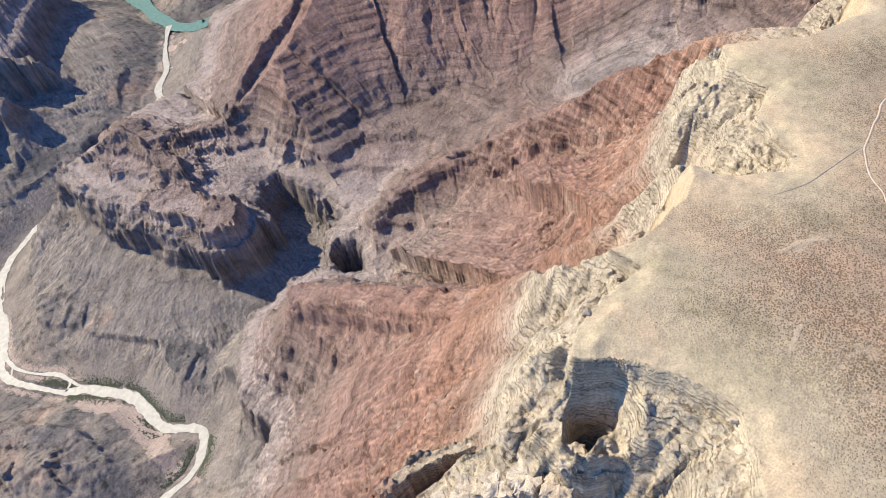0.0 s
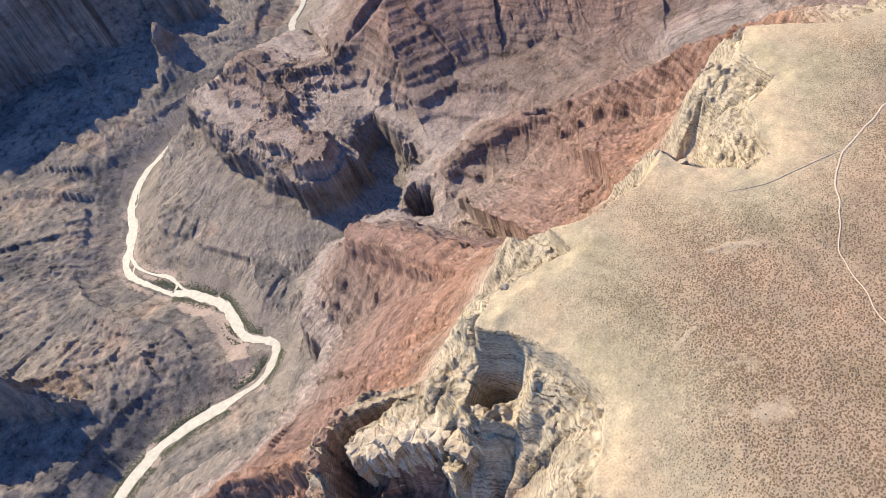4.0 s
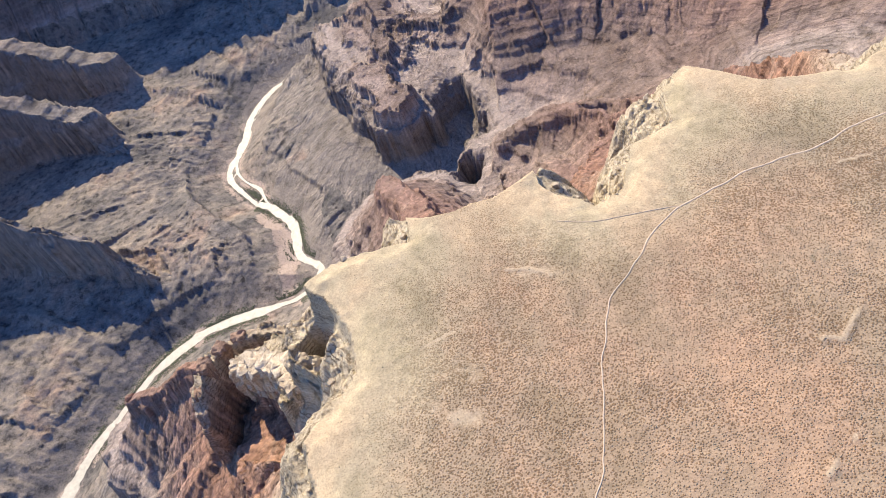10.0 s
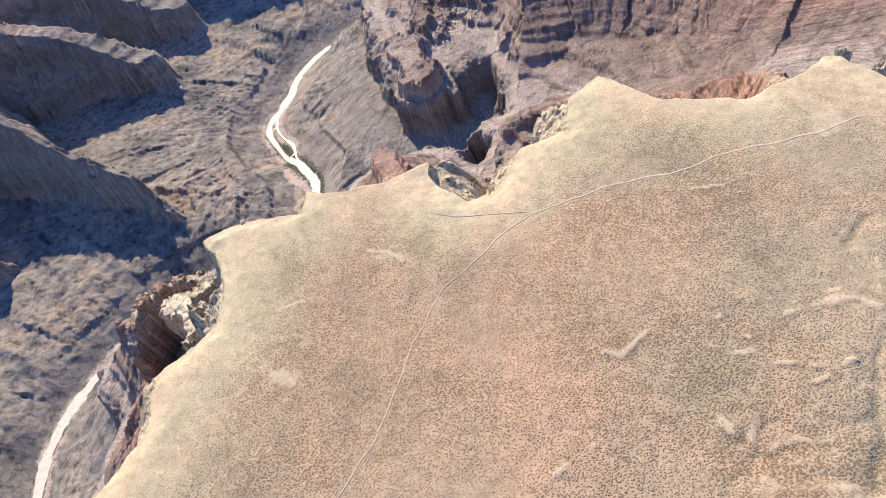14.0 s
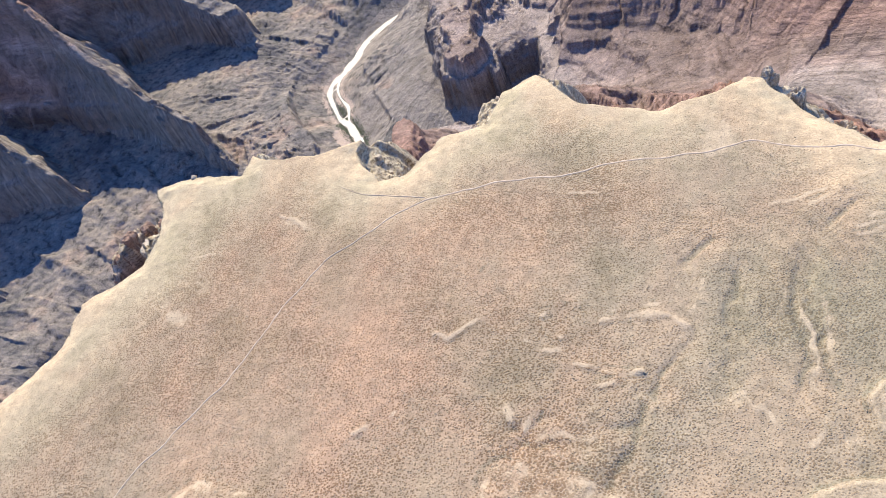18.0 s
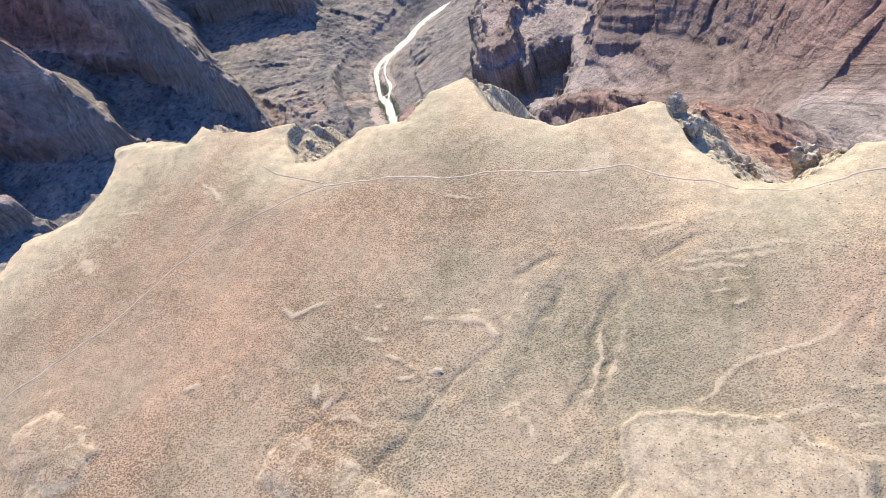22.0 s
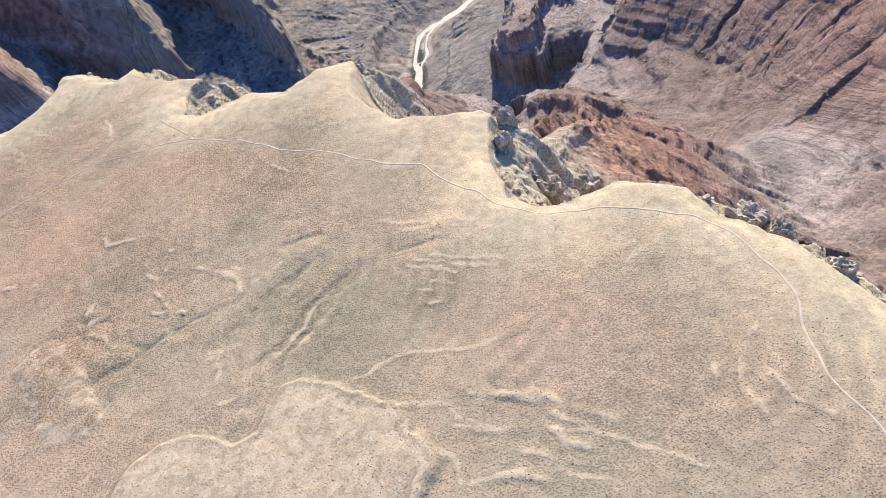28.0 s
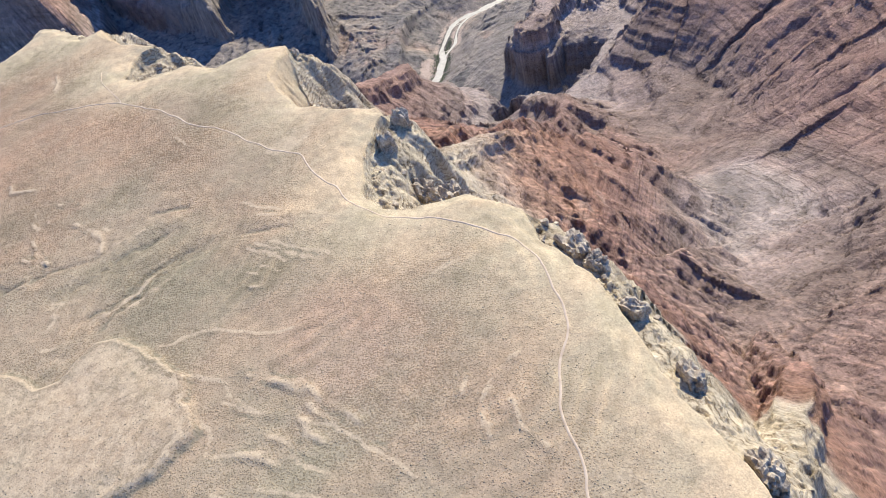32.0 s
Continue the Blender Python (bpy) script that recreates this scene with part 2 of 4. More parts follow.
def flute(s, d, size, seed):
    """Ribs and gullies that run down a slope: -1 in a gully to 1 on a rib."""
    return 1 - 2 * np.abs(grain(s + 0.25 * size * grain(s, d, 2.5 * size, seed + 3), 0.28 * d, size, seed)) ** 0.8


def erode(z, x, y, size, depth, seed, mask):
    """Cuts gullies that run straight down the slope, about size apart."""
    gy, gx = np.gradient(z, y[:, 0], x[0])
    m = np.hypot(gx, gy) + 1e-6
    px, py = -gy / m * 8.4, gx / m * 8.4
    u, v = x / size, y / size
    iu, iv = np.floor(u - 0.5).astype(np.int64), np.floor(v - 0.5).astype(np.int64)
    total, weight = 0.0, 1e-6
    for i in (0, 1):
        for j in (0, 1):
            dx = u - (iu + i + 0.5 + 0.5 * (hashed(iu + i, iv + j, seed) - 0.5))
            dy = v - (iv + j + 0.5 + 0.5 * (hashed(iu + i, iv + j, seed + 1) - 0.5))
            w = np.maximum(0, 1.45 - dx * dx - dy * dy) ** 2
            total = total + w * np.cos(dx * px + dy * py + 6.28 * hashed(iu + i, iv + j, seed + 2))
            weight = weight + w
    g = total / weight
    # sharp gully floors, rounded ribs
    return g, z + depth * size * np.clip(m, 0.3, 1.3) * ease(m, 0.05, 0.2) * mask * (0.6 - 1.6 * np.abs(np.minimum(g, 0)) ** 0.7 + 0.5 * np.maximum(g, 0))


def within(x, y, ring):
    """Inside a closed line."""
    inside = np.zeros(x.shape, bool)
    for p, q in zip(ring, ring[1:] + ring[:1]):
        if p[1] != q[1]:
            cross = ((p[1] > y) != (q[1] > y)) & (x < (q[0] - p[0]) * (y - p[1]) / (q[1] - p[1]) + p[0])
            inside ^= cross
    return inside


def in_rim(x, y):
    return within(x, y, RIM + [(2600, -3000), (-900, -3000), (-900, -900)])


def table(x, y):
    """The level of the plateau's beds, which dip gently."""
    return 37.9 - 0.072 * np.clip(x, -300, 1100) - 0.04 * np.clip(y, -150, 350)


def relief(x, y):
    """Height of the ground, depth in the beds, distance inside the rim, landform, distance to the rivers, soil tone
    (bare pale, scrub and scarp shade dark), gullies, ledges.
    """
    n1x, n1y, n2x, n2y = cloud(x, y, 52, 3, 2), cloud(x, y, 52, 13, 2), grain(x, y, 15, 5), grain(x, y, 15, 15)
    wx, wy = x + 6 * n1x + 2.2 * n2x, y + 6 * n1y + 2.2 * n2y
    rx, ry = x + 3.0 * n1x + 1.8 * n2x + 0.8 * grain(x, y, 7, 25), y + 3.0 * n1y + 1.8 * n2y + 0.8 * grain(x, y, 7, 26)
    d_rim, _, s_rim = to_line(rx, ry, RIM)
    inside = in_rim(rx, ry)
    level = table(x, y)
    d_out = np.where(inside, 0, d_rim)
    d_in = np.where(inside, d_rim, 0)
    grow = ease(d_out, 6, 60)
    d_eff = d_out - ease(d_out, 1, 14) * (2.6 * flute(s_rim, d_out, 23, 201) + 1.1 * flute(s_rim, d_out, 9, 203)) - grow * (6 * flute(s_rim, d_out, 55, 205) + 3 * flute(s_rim, d_out, 23, 207))
    d_eff = np.maximum(d_eff, 0)
    wall = level - 14 * ease(d_eff, 0, 4) - 47 * ease(d_eff, 2, 54) - 1.06 * np.maximum(d_eff - 26, 0) - 0.4 * np.clip(d_eff - 30, 0, 130) * ease(x, 215, 300)
    # the walls of the pit drop sheer, and a hollow lies open below the towers
    wall = wall - 26 * ease(d_eff, 0.5, 9) * (1 - ease(np.hypot(wx - 132, wy - 160), 22, 46))
    dh, zh, _ = to_line(wx, wy, HOLLOW)
    wall = np.minimum(wall, zh + 0.2 * dh + 3.2 * np.maximum(dh - 21, 0))
    # valley floors
    d_river, _, s_river = to_line(x + 1.5 * n1x, y + 1.5 * n1y, RIVER)
    d_river = np.minimum(d_river, to_line(x, y, SIDE_CHANNEL)[0] + 5)
    d_big, _, _ = to_line(x, y, BIG_RIVER)
    far = np.maximum(d_river - 14, 0)
    floor = -549.5 + 62 * (1 - np.exp(-np.maximum(far - 10, 0) / 130)) + 0.07 * far
    floor = floor + ease(d_river, 30, 90) * (6 * flute(s_river, d_river, 70, 211) + 9 * (0.5 - np.abs(cloud(wx, wy, 80, 213, 3))) + 3.0 * flute(s_river, d_river, 24, 217) + 2.4 * (0.5 - np.abs(cloud(wx, wy, 18, 215, 2))) + 5 * ease(cloud(x, y, 120, 219, 2), -0.25, 0.35) * (0.4 - np.abs(cloud(x, y, 34, 218, 3))))
    bank = np.maximum(d_big - 32, 0)
    floor = np.minimum(floor, -552 + 60 * (1 - np.exp(-bank / 110)) + 0.1 * bank)
    dc, zc, s_creek = to_line(wx, wy, CREEK)
    dc2 = np.maximum(dc - ease(dc, 10, 60) * (9 * flute(s_creek, dc, 62, 221) + 4 * flute(s_creek, dc, 24, 223)), 0)
    creek = zc + 0.14 * dc2 + 0.42 * np.maximum(dc2 - 90, 0)
    dg, zg, s_gorge = to_line(wx, wy, GORGE)
    dg2 = np.maximum(dg - ease(dg, 8, 30) * (6 * flute(s_gorge, dg, 40, 225) + 3 * flute(s_gorge, dg, 15, 227)), 0)
    gorge = zg + 0.2 * dg2 + 0.9 * np.maximum(dg2 - 26, 0)
    side = np.maximum(np.minimum(creek, gorge), -549.5)
    w = ease(x, -70, 30)
    shore = floor + 0.9 * np.maximum(d_river - 260, 0)
    e = np.minimum(floor, side + 30) * (1 - w) + np.minimum(side, shore) * w
    e = np.minimum(e, level - 45)
    kind = np.zeros(x.shape, np.int8)
    # bays and buttresses of the great cliffs
    ragged = 16 * cloud(x, y, 66, 601, 2) + 17 * (0.35 - np.abs(grain(x, y, 30, 603))) + 6 * (0.35 - np.abs(grain(x + 0.5 * y, y, 13, 605)))
    lift = np.zeros(x.shape)
    soft = 4.0
    for n, (name, pts, half, cliff, width, slope, rib, raised) in enumerate(RIDGES):
        d, z, s = to_line(wx, wy, pts)
        if name in ("butte", "north_wall", "massif"):
            d = np.maximum(d + (0.35 if name == "north_wall" else 1.0) * ragged * ease(d, half * 0.3, half + 8) * (1 - ease(d, half + 45, half + 100)), 0)
        out = np.maximum(d - half, 0)
        push = ease(out, -1, 10) * rib * (3.0 * flute(s, d, 26, 231 + n) + 1.8 * flute(s, d, 11, 261 + n)) + ease(out, 14, 70) * rib * (5.0 * flute(s, d, 48, 291 + n) + 1.6 * flute(s, d, 15, 321 + n))
        out = np.maximum(out - push, 0)
        r = z + 3.5 * n1x * ease(half - d, -4, 12) - 0.05 * np.minimum(d, half) - cliff * (0.42 * ease(out, 0, 0.36 * width) + 0.58 * ease(out, 0.55 * width, width)) - slope * np.maximum(out - width * 0.5, 0)
        lift = np.where(r > e, raised * (1 - ease(out, 40, 90)), lift)
        kind = np.where(r > e, n + 1, kind)
        e = np.where(np.abs(r - e) > 24, np.maximum(r, e), soft * np.logaddexp(np.clip(r, -2000, 500) / soft, e / soft))
    kind = np.where((kind == 0) & (w > 0.5) & (e > -508), 3, kind)
    lift = np.where(wall > e, 0, lift)
    kind = np.where(wall > e, 100, kind)
    e = np.where(np.abs(wall - e) > 24, np.maximum(wall, e), soft * np.logaddexp(wall / soft, e / soft))
    # a sheer pit under the lip of the rim
    dp, zp, _ = to_line(wx, wy, PIT)
    e = np.where(inside | (d_out < 1.5), e, np.minimum(e, zp + 0.15 * dp + 4.5 * np.maximum(dp - 5 - 3 * n2x, 0)))
    # ravines cut between the ridges
    for pts in RAVINES:
        d, z, s = to_line(wx, wy, pts)
        d = np.maximum(d - ease(d, 6, 30) * (2 * flute(s, d, 40, 351) + 0.6 * flute(s, d, 15, 353)), 0)
        e = np.minimum(e, z + 0.7 * d + 0.012 * d * d)
    # the rivers keep their beds open
    e = np.minimum(e, -549.7 + 3.7 * ease(d_river, 8, 24) + 0.42 * np.maximum(d_river - 22, 0) + 5 * np.maximum(d_river - 80, 0) + 5 * ease(d_river, 26, 54) * ease(grain(x, y, 60, 55), -0.2, 0.6))
    e = np.minimum(e, -550.2 + 4.4 * ease(d_big, 17, 34) + 0.8 * np.maximum(d_big - 42, 0) + 5 * np.maximum(d_big - 120, 0))
    lift = lift + (30 * ease(x, 600, 720) + 45 * ease(x, 730, 900)) * ease(e - level, -170, -80) - 130 * ease(x + 0.5 * np.clip(y - 450, -400, 150), 660, 760) * (1 - ease(y, 640, 860)) * ease(level - e, 75, 130)
    # running water has cut every slope
    open_ = (0.12 + 0.88 * ease(level - e, 85, 140)) * ease(level - e, 5, 25) * (0.5 + 0.5 * ease(cloud(x, y, 130, 531, 2), -0.4, 0.4)) * ease(d_river, 24, 60) * ease(d_big, 40, 90) * (1 - 0.5 * ease(x, 180, 320) * ease(y, 600, 750))
    g0, e = erode(e, x, y, 105, 0.05, 541, open_ * ease(y, 560, 800) * ease(d_river, 60, 160))
    g1, e = erode(e, x, y, 47, 0.06, 501, open_)
    g2, e = erode(e, x, y, 19, 0.04, 511, open_)
    g3, e = erode(e, x, y, 9, 0.042, 521, open_)
    # pattern of ribs (high) and gullies (low), for the rock's tone
    gully_ribs = (0.5 * g2 + 0.8 * g3 + 0.2 * g1) * open_
    q = e - level
    q = q + 0.3 * ragged * ease(q, -520, -470) * (1 - ease(q, -450, -410)) * (y > 600)
    # the great grey cliff band above the talus
    q = np.interp(q, [-1200, -560, -512, -480, -464, -436, -300, 200], [-1200, -560, -518, -500, -446, -434, -300, 200])
    # ledges: alternating hard and soft beds
    w1 = ease(-q, 90, 130) * ease(q, -436, -400) * (0.62 + 0.36 * ease(-q, 130, 150) * (1 - ease(-q, 250, 290)))
    w2 = ease(-q, 2, 6) * (1 - ease(-q, 90, 115)) * (0.08 + 0.5 * ease(cloud(x, y, 34, 107, 2), -0.25, 0.3))
    w3 = ease(-q, 390, 420) * (1 - ease(-q, 500, 512)) * 0.7
    uneven = 2.5 * cloud(x, y, 200, 77, 2) + (0.4 + 1.2 * ease(-q, 70, 120)) * cloud(x, y, 30, 78, 2)
    patch = ease(cloud(x, y, 90, 79, 2), -0.35, 0.25)
    # bold banks of ledges on the flank of the red spur
    banked = ease(x, 300, 360) * (1 - ease(x, 640, 700)) * ease(y, 380, 440) * (1 - ease(y, 690, 760)) * ease(-q, 215, 235) * (1 - ease(-q, 345, 365))
    patch = np.maximum(patch, banked)
    w1 = np.maximum(w1, 0.98 * banked)
    w4 = np.where(kind == 0, 0.22 * patch, 0.0) * ease(d_river, 26, 60) * ease(-q, 470, 490)
    ledge = np.zeros(x.shape)
    for period, weight in ((31.0, w1 * 0.28 * patch), (10.0, np.minimum(w1 * (0.72 + 0.4 * banked) * (0.3 + 0.7 * patch), 1)), (3.3, w2), (16.0, w3), (7.5, w4)):
        s = (q + uneven) / period
        k = np.floor(s)
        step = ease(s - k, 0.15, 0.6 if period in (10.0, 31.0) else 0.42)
        # the riser of a hard bed, later painted shade-dark; some beds are bolder than others
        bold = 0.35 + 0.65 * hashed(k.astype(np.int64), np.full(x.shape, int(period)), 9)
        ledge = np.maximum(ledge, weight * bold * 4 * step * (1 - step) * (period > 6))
        weight = weight * bold
        q = (1 - weight) * q + weight * ((k + step) * period - uneven)
    e = q + level
    rough = ease(-q, 2, 12) * ease(e, -549, -530)
    craggy = 1 + 1.6 * ease(lift, 10, 50) * (x < 200)
    gy, gx = np.gradient(e, y[:, 0], x[0])
    steep = ease(np.hypot(gx, gy), 0.55, 1.5)
    rough = rough * (0.45 + 0.55 * ease(q + lift, -130, -90)) * (1 - 0.6 * ease(-q, 505, 530))
    e = e + rough * (0.5 + 0.7 * craggy * steep) * cloud(x, y, 10, 91, 2)
    e = e + rough * craggy * (0.25 + 1.5 * steep) * (0.5 - np.abs(cloud(wx, wy, 11, 95, 2))) * 2.0 + rough * (0.3 + 0.8 * steep) * grain(x, y, 3.6, 93) * (1 - ease(y, 400, 500))
    block = hashed(np.floor((wx + 0.4 * wy) / 5.5).astype(np.int64), np.floor((wy - 0.4 * wx) / 6.5).astype(np.int64), 97)
    e = e + (4.2 * (block - 0.5) + 3.2 * (0.4 - np.abs(grain(x, y, 5.2, 98)))) * ease(-q, 6, 16) * (1 - ease(-q, 75, 105)) * (1 - 0.75 * ease(cloud(x, y, 34, 107, 2), -0.25, 0.3)) * (y < 420)
    # joints and buttresses of the dark cliffs
    e = e + 5.5 * steep * (0.42 - np.abs(cloud(x, y, 15, 111, 2))) * ease(-q, 395, 420) * (1 - ease(-q, 500, 525)) * (y > 500)
    # the tableland: broad swells, shallow washes, scarps, knolls and a rounded lip
    flat = inside & (d_in > 0)
    soil = np.zeros(x.shape)
    swell = 1.6 * cloud(x, y, 150, 61, 2) + 0.45 * cloud(x, y, 22, 63, 2) + 0.16 * grain(x, y, 5, 67)
    wob = 3.0 * grain(x, y, 16, 71) + 2.0 * grain(x, y, 6, 73) + 1.1 * grain(x, y, 2.9, 72)
    for pts in WASHES:
        d = to_line(x + 0.9 * wob, y + 0.9 * wob, pts)[0]
        swell = swell - 1.1 * (1 - ease(d, 0.3, 4)) * ease(grain(x, y, 38, 80), -1.0, 0.0) + 0.5 * ease(d, 4, 12) * (1 - ease(d, 12, 26))
        soil = soil - 1.0 * (1 - ease(d, 0.6, 3.6)) * ease(grain(x, y, 38, 80), -0.9, 0.3) + 0.45 * np.exp(-(((d - 5.5) / 2) ** 2)) * ease(grain(x, y, 23, 85), -0.3, 0.4)
    for pts in SCARPS:
        d = to_line(x + 0.6 * wob, y + 0.6 * wob, pts)[0]
        swell = swell + 0.9 * (1 - ease(d, 0.5, 4)) * ease(grain(x, y, 11, 75), -0.6, 0.3)
        # dark line beside each scarp: undercut shade painted through the soil tone
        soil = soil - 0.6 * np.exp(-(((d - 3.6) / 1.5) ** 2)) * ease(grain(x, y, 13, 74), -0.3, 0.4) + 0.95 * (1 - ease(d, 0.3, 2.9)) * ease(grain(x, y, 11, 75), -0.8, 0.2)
    for pts in STREAKS:
        d = to_line(x + 0.9 * wob, y + 0.9 * wob, pts)[0]
        swell = swell + 0.2 * (1 - ease(d, 0.5, 4))
        soil = soil + 0.9 * (1 - ease(d, 0.4, 2.5)) * ease(grain(x, y, 19, 76), -0.8, 0.2) - 0.45 * np.exp(-(((d - 3.4) / 1.3) ** 2)) * ease(grain(x, y, 19, 76), -0.5, 0.4)
    for p, q_, r in PALES:
        d = to_line(x + 1.6 * wob, y + 1.6 * wob, [p, q_])[0]
        soil = soil + 0.5 * (1 - ease(d, 0.3 * r, 1.2 * r)) * ease(cloud(x, y, 12, 81, 2), -0.5, 0.25)
    for p, q_, r, up in KNOLLS:
        d = to_line(x + 1.2 * wob, y + 1.2 * wob, [p, q_])[0]
        swell = swell + up * (0.6 * (1 - ease(d, r - 8, r + 2)) + 0.4 * (1 - ease(d, r - 16, r + 8))) + 0.4 * up * (1 - ease(d, 0, r))
        rim_ = np.exp(-(((d - r + 3) / 2.5) ** 2))
        # paler edge and a darker line round each knoll's foot
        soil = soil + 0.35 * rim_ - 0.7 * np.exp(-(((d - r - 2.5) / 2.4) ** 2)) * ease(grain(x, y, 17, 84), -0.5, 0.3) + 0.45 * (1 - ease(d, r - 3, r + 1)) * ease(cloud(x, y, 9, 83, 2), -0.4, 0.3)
    bx, by = x + 0.5 * wob, y + 0.5 * wob
    edge = to_line(bx, by, BENCH + BENCH[:1])[0]
    edge = np.where(within(bx, by, BENCH), edge, -edge)
    swell = swell + 3.6 * ease(edge, -3.5, 2.5) + 1.4 * ease(edge, 4, 26)
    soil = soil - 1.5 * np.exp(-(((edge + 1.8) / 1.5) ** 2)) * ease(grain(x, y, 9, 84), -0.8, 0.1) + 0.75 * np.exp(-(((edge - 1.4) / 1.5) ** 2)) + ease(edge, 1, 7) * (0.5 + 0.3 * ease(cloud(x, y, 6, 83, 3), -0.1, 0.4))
    e = np.where(flat, e + swell * ease(d_in, 0, 24) - 4.0 * (1 - ease(d_in, 0, 22)) ** 2 + 0.5 * grain(x, y, 6, 65) * (1 - ease(d_in, 0, 24)), e - 4.0 * (1 - ease(-q, 4, 34)))
    kind = np.where(flat, 101, kind)
    # gravel bars beside the water
    bar = np.minimum(to_line(x + wob, y + wob, GRAVEL)[0], to_line(x + wob, y + wob, [(330, 1745), (350, 1725), (362, 1700)])[0])
    beside = 0.9 * ease(d_river, 7, 10) * (1 - ease(d_river, 12, 30)) * ease(cloud(x, y, 40, 87, 2), -0.5, 0.2) + 1.1 * (1 - ease(bar, 8, 20))
    soil = np.where(flat, soil, beside)
    return e, q + lift, d_in, kind, d_river, d_big, soil, np.where(flat, 0, gully_ribs), ledge


def axis(stops):
    """Coordinates along one axis: (from, to, step) in turn."""
    out = [np.arange(a, b, s) for a, b, s in stops]
    return np.concatenate(out)


GX = axis([(-2600, -900, 22), (-900, -420, 4.4), (-420, -40, 2.5), (-40, 120, 1.9), (120, 770, 1.3), (770, 1020, 1.9), (1020, 1300, 7), (1300, 2600, 40)])
GY = axis([(-520, -150, 14), (-150, -40, 3.0), (-40, 60, 1.6), (60, 310, 1.3), (310, 480, 1.9), (480, 800, 2.6), (800, 1260, 2.5), (1260, 1750, 6.5), (1750, 3200, 22)])
X2, Y2 = np.meshgrid(GX, GY)
Z2, Q2, IN2, KIND2, DR2, DB2, SOIL2, GULLY_RIBS2, LEDGE2 = relief(X2, Y2)


def height_at(x, y):
    """The ground's height at places, between the sheet's points."""
    x, y = np.atleast_1d(np.asarray(x, float)), np.atleast_1d(np.asarray(y, float))
    i = np.clip(np.searchsorted(GX, x) - 1, 0, len(GX) - 2)
    j = np.clip(np.searchsorted(GY, y) - 1, 0, len(GY) - 2)
    u, v = (x - GX[i]) / (GX[i + 1] - GX[i]), (y - GY[j]) / (GY[j + 1] - GY[j])
    return (Z2[j, i] * (1 - u) + Z2[j, i + 1] * u) * (1 - v) + (Z2[j + 1, i] * (1 - u) + Z2[j + 1, i + 1] * u) * v


# ---- materials ----
def material(name, roughness=0.95):
    m = bpy.data.materials.new(name)
    m.use_nodes = True
    n = m.node_tree.nodes
    b = n["Principled BSDF"]
    b.inputs["Roughness"].default_value = roughness
    b.inputs["Specular IOR Level"].default_value = 0.15
    return m, n, m.node_tree.links, b


def noise_node(n, l, size, detail=4.0, rough=0.6, vector=None, stretch=None):
    t = n.new("ShaderNodeTexNoise")
    t.inputs["Scale"].default_value = 1.0 / size
    t.inputs["Detail"].default_value = detail
    t.inputs["Roughness"].default_value = rough
    if stretch:
        mp = n.new("ShaderNodeMapping")
        mp.inputs["Scale"].default_value = stretch
        l.new(vector, mp.inputs["Vector"])
        vector = mp.outputs[0]
    l.new(vector, t.inputs["Vector"])
    return t.outputs["Fac"]


def ramp(n, l, fac, stops, interpolation="LINEAR"):
    r = n.new("ShaderNodeValToRGB")
    r.color_ramp.interpolation = interpolation
    els = r.color_ramp.elements
    els[0].position, els[0].color = stops[0][0], (*stops[0][1], 1)
    els[1].position, els[1].color = stops[-1][0], (*stops[-1][1], 1)
    for p, c in stops[1:-1]:
        els.new(p).color = (*c, 1)
    l.new(fac, r.inputs[0])
    return r.outputs[0]


def calc(n, l, op, a, b=None, c=None):
    m = n.new("ShaderNodeMath")
    m.operation = op
    for k, v in enumerate((a, b, c)):
        if v is None:
            continue
        if isinstance(v, (int, float)):
            m.inputs[k].default_value = v
        else:
            l.new(v, m.inputs[k])
    return m.outputs[0]


def blend(n, l, mode, fac, a, b):
    m = n.new("ShaderNodeMix")
    m.data_type, m.blend_type = "RGBA", mode
    for sock, v in ((m.inputs[0], fac), (m.inputs[6], a), (m.inputs[7], b)):
        if isinstance(v, (int, float)):
            sock.default_value = v
        elif isinstance(v, tuple):
            sock.default_value = (*v, 1)
        else:
            l.new(v, sock)
    return m.outputs[2]


def bump(n, l, b, heights):
    last = None
    for h, strength, dist in heights:
        k = n.new("ShaderNodeBump")
        k.inputs["Strength"].default_value = strength
        k.inputs["Distance"].default_value = dist
        l.new(h, k.inputs["Height"])
        if last:
            l.new(last, k.inputs["Normal"])
        last = k.outputs[0]
    l.new(last, b.inputs["Normal"])


def span(v, a, b, lo=0.0, hi=1.0, n=None, l=None):
    m = n.new("ShaderNodeMapRange")
    m.inputs[1].default_value, m.inputs[2].default_value, m.inputs[3].default_value, m.inputs[4].default_value = a, b, lo, hi
    l.new(v, m.inputs[0])
    return m.outputs[0]


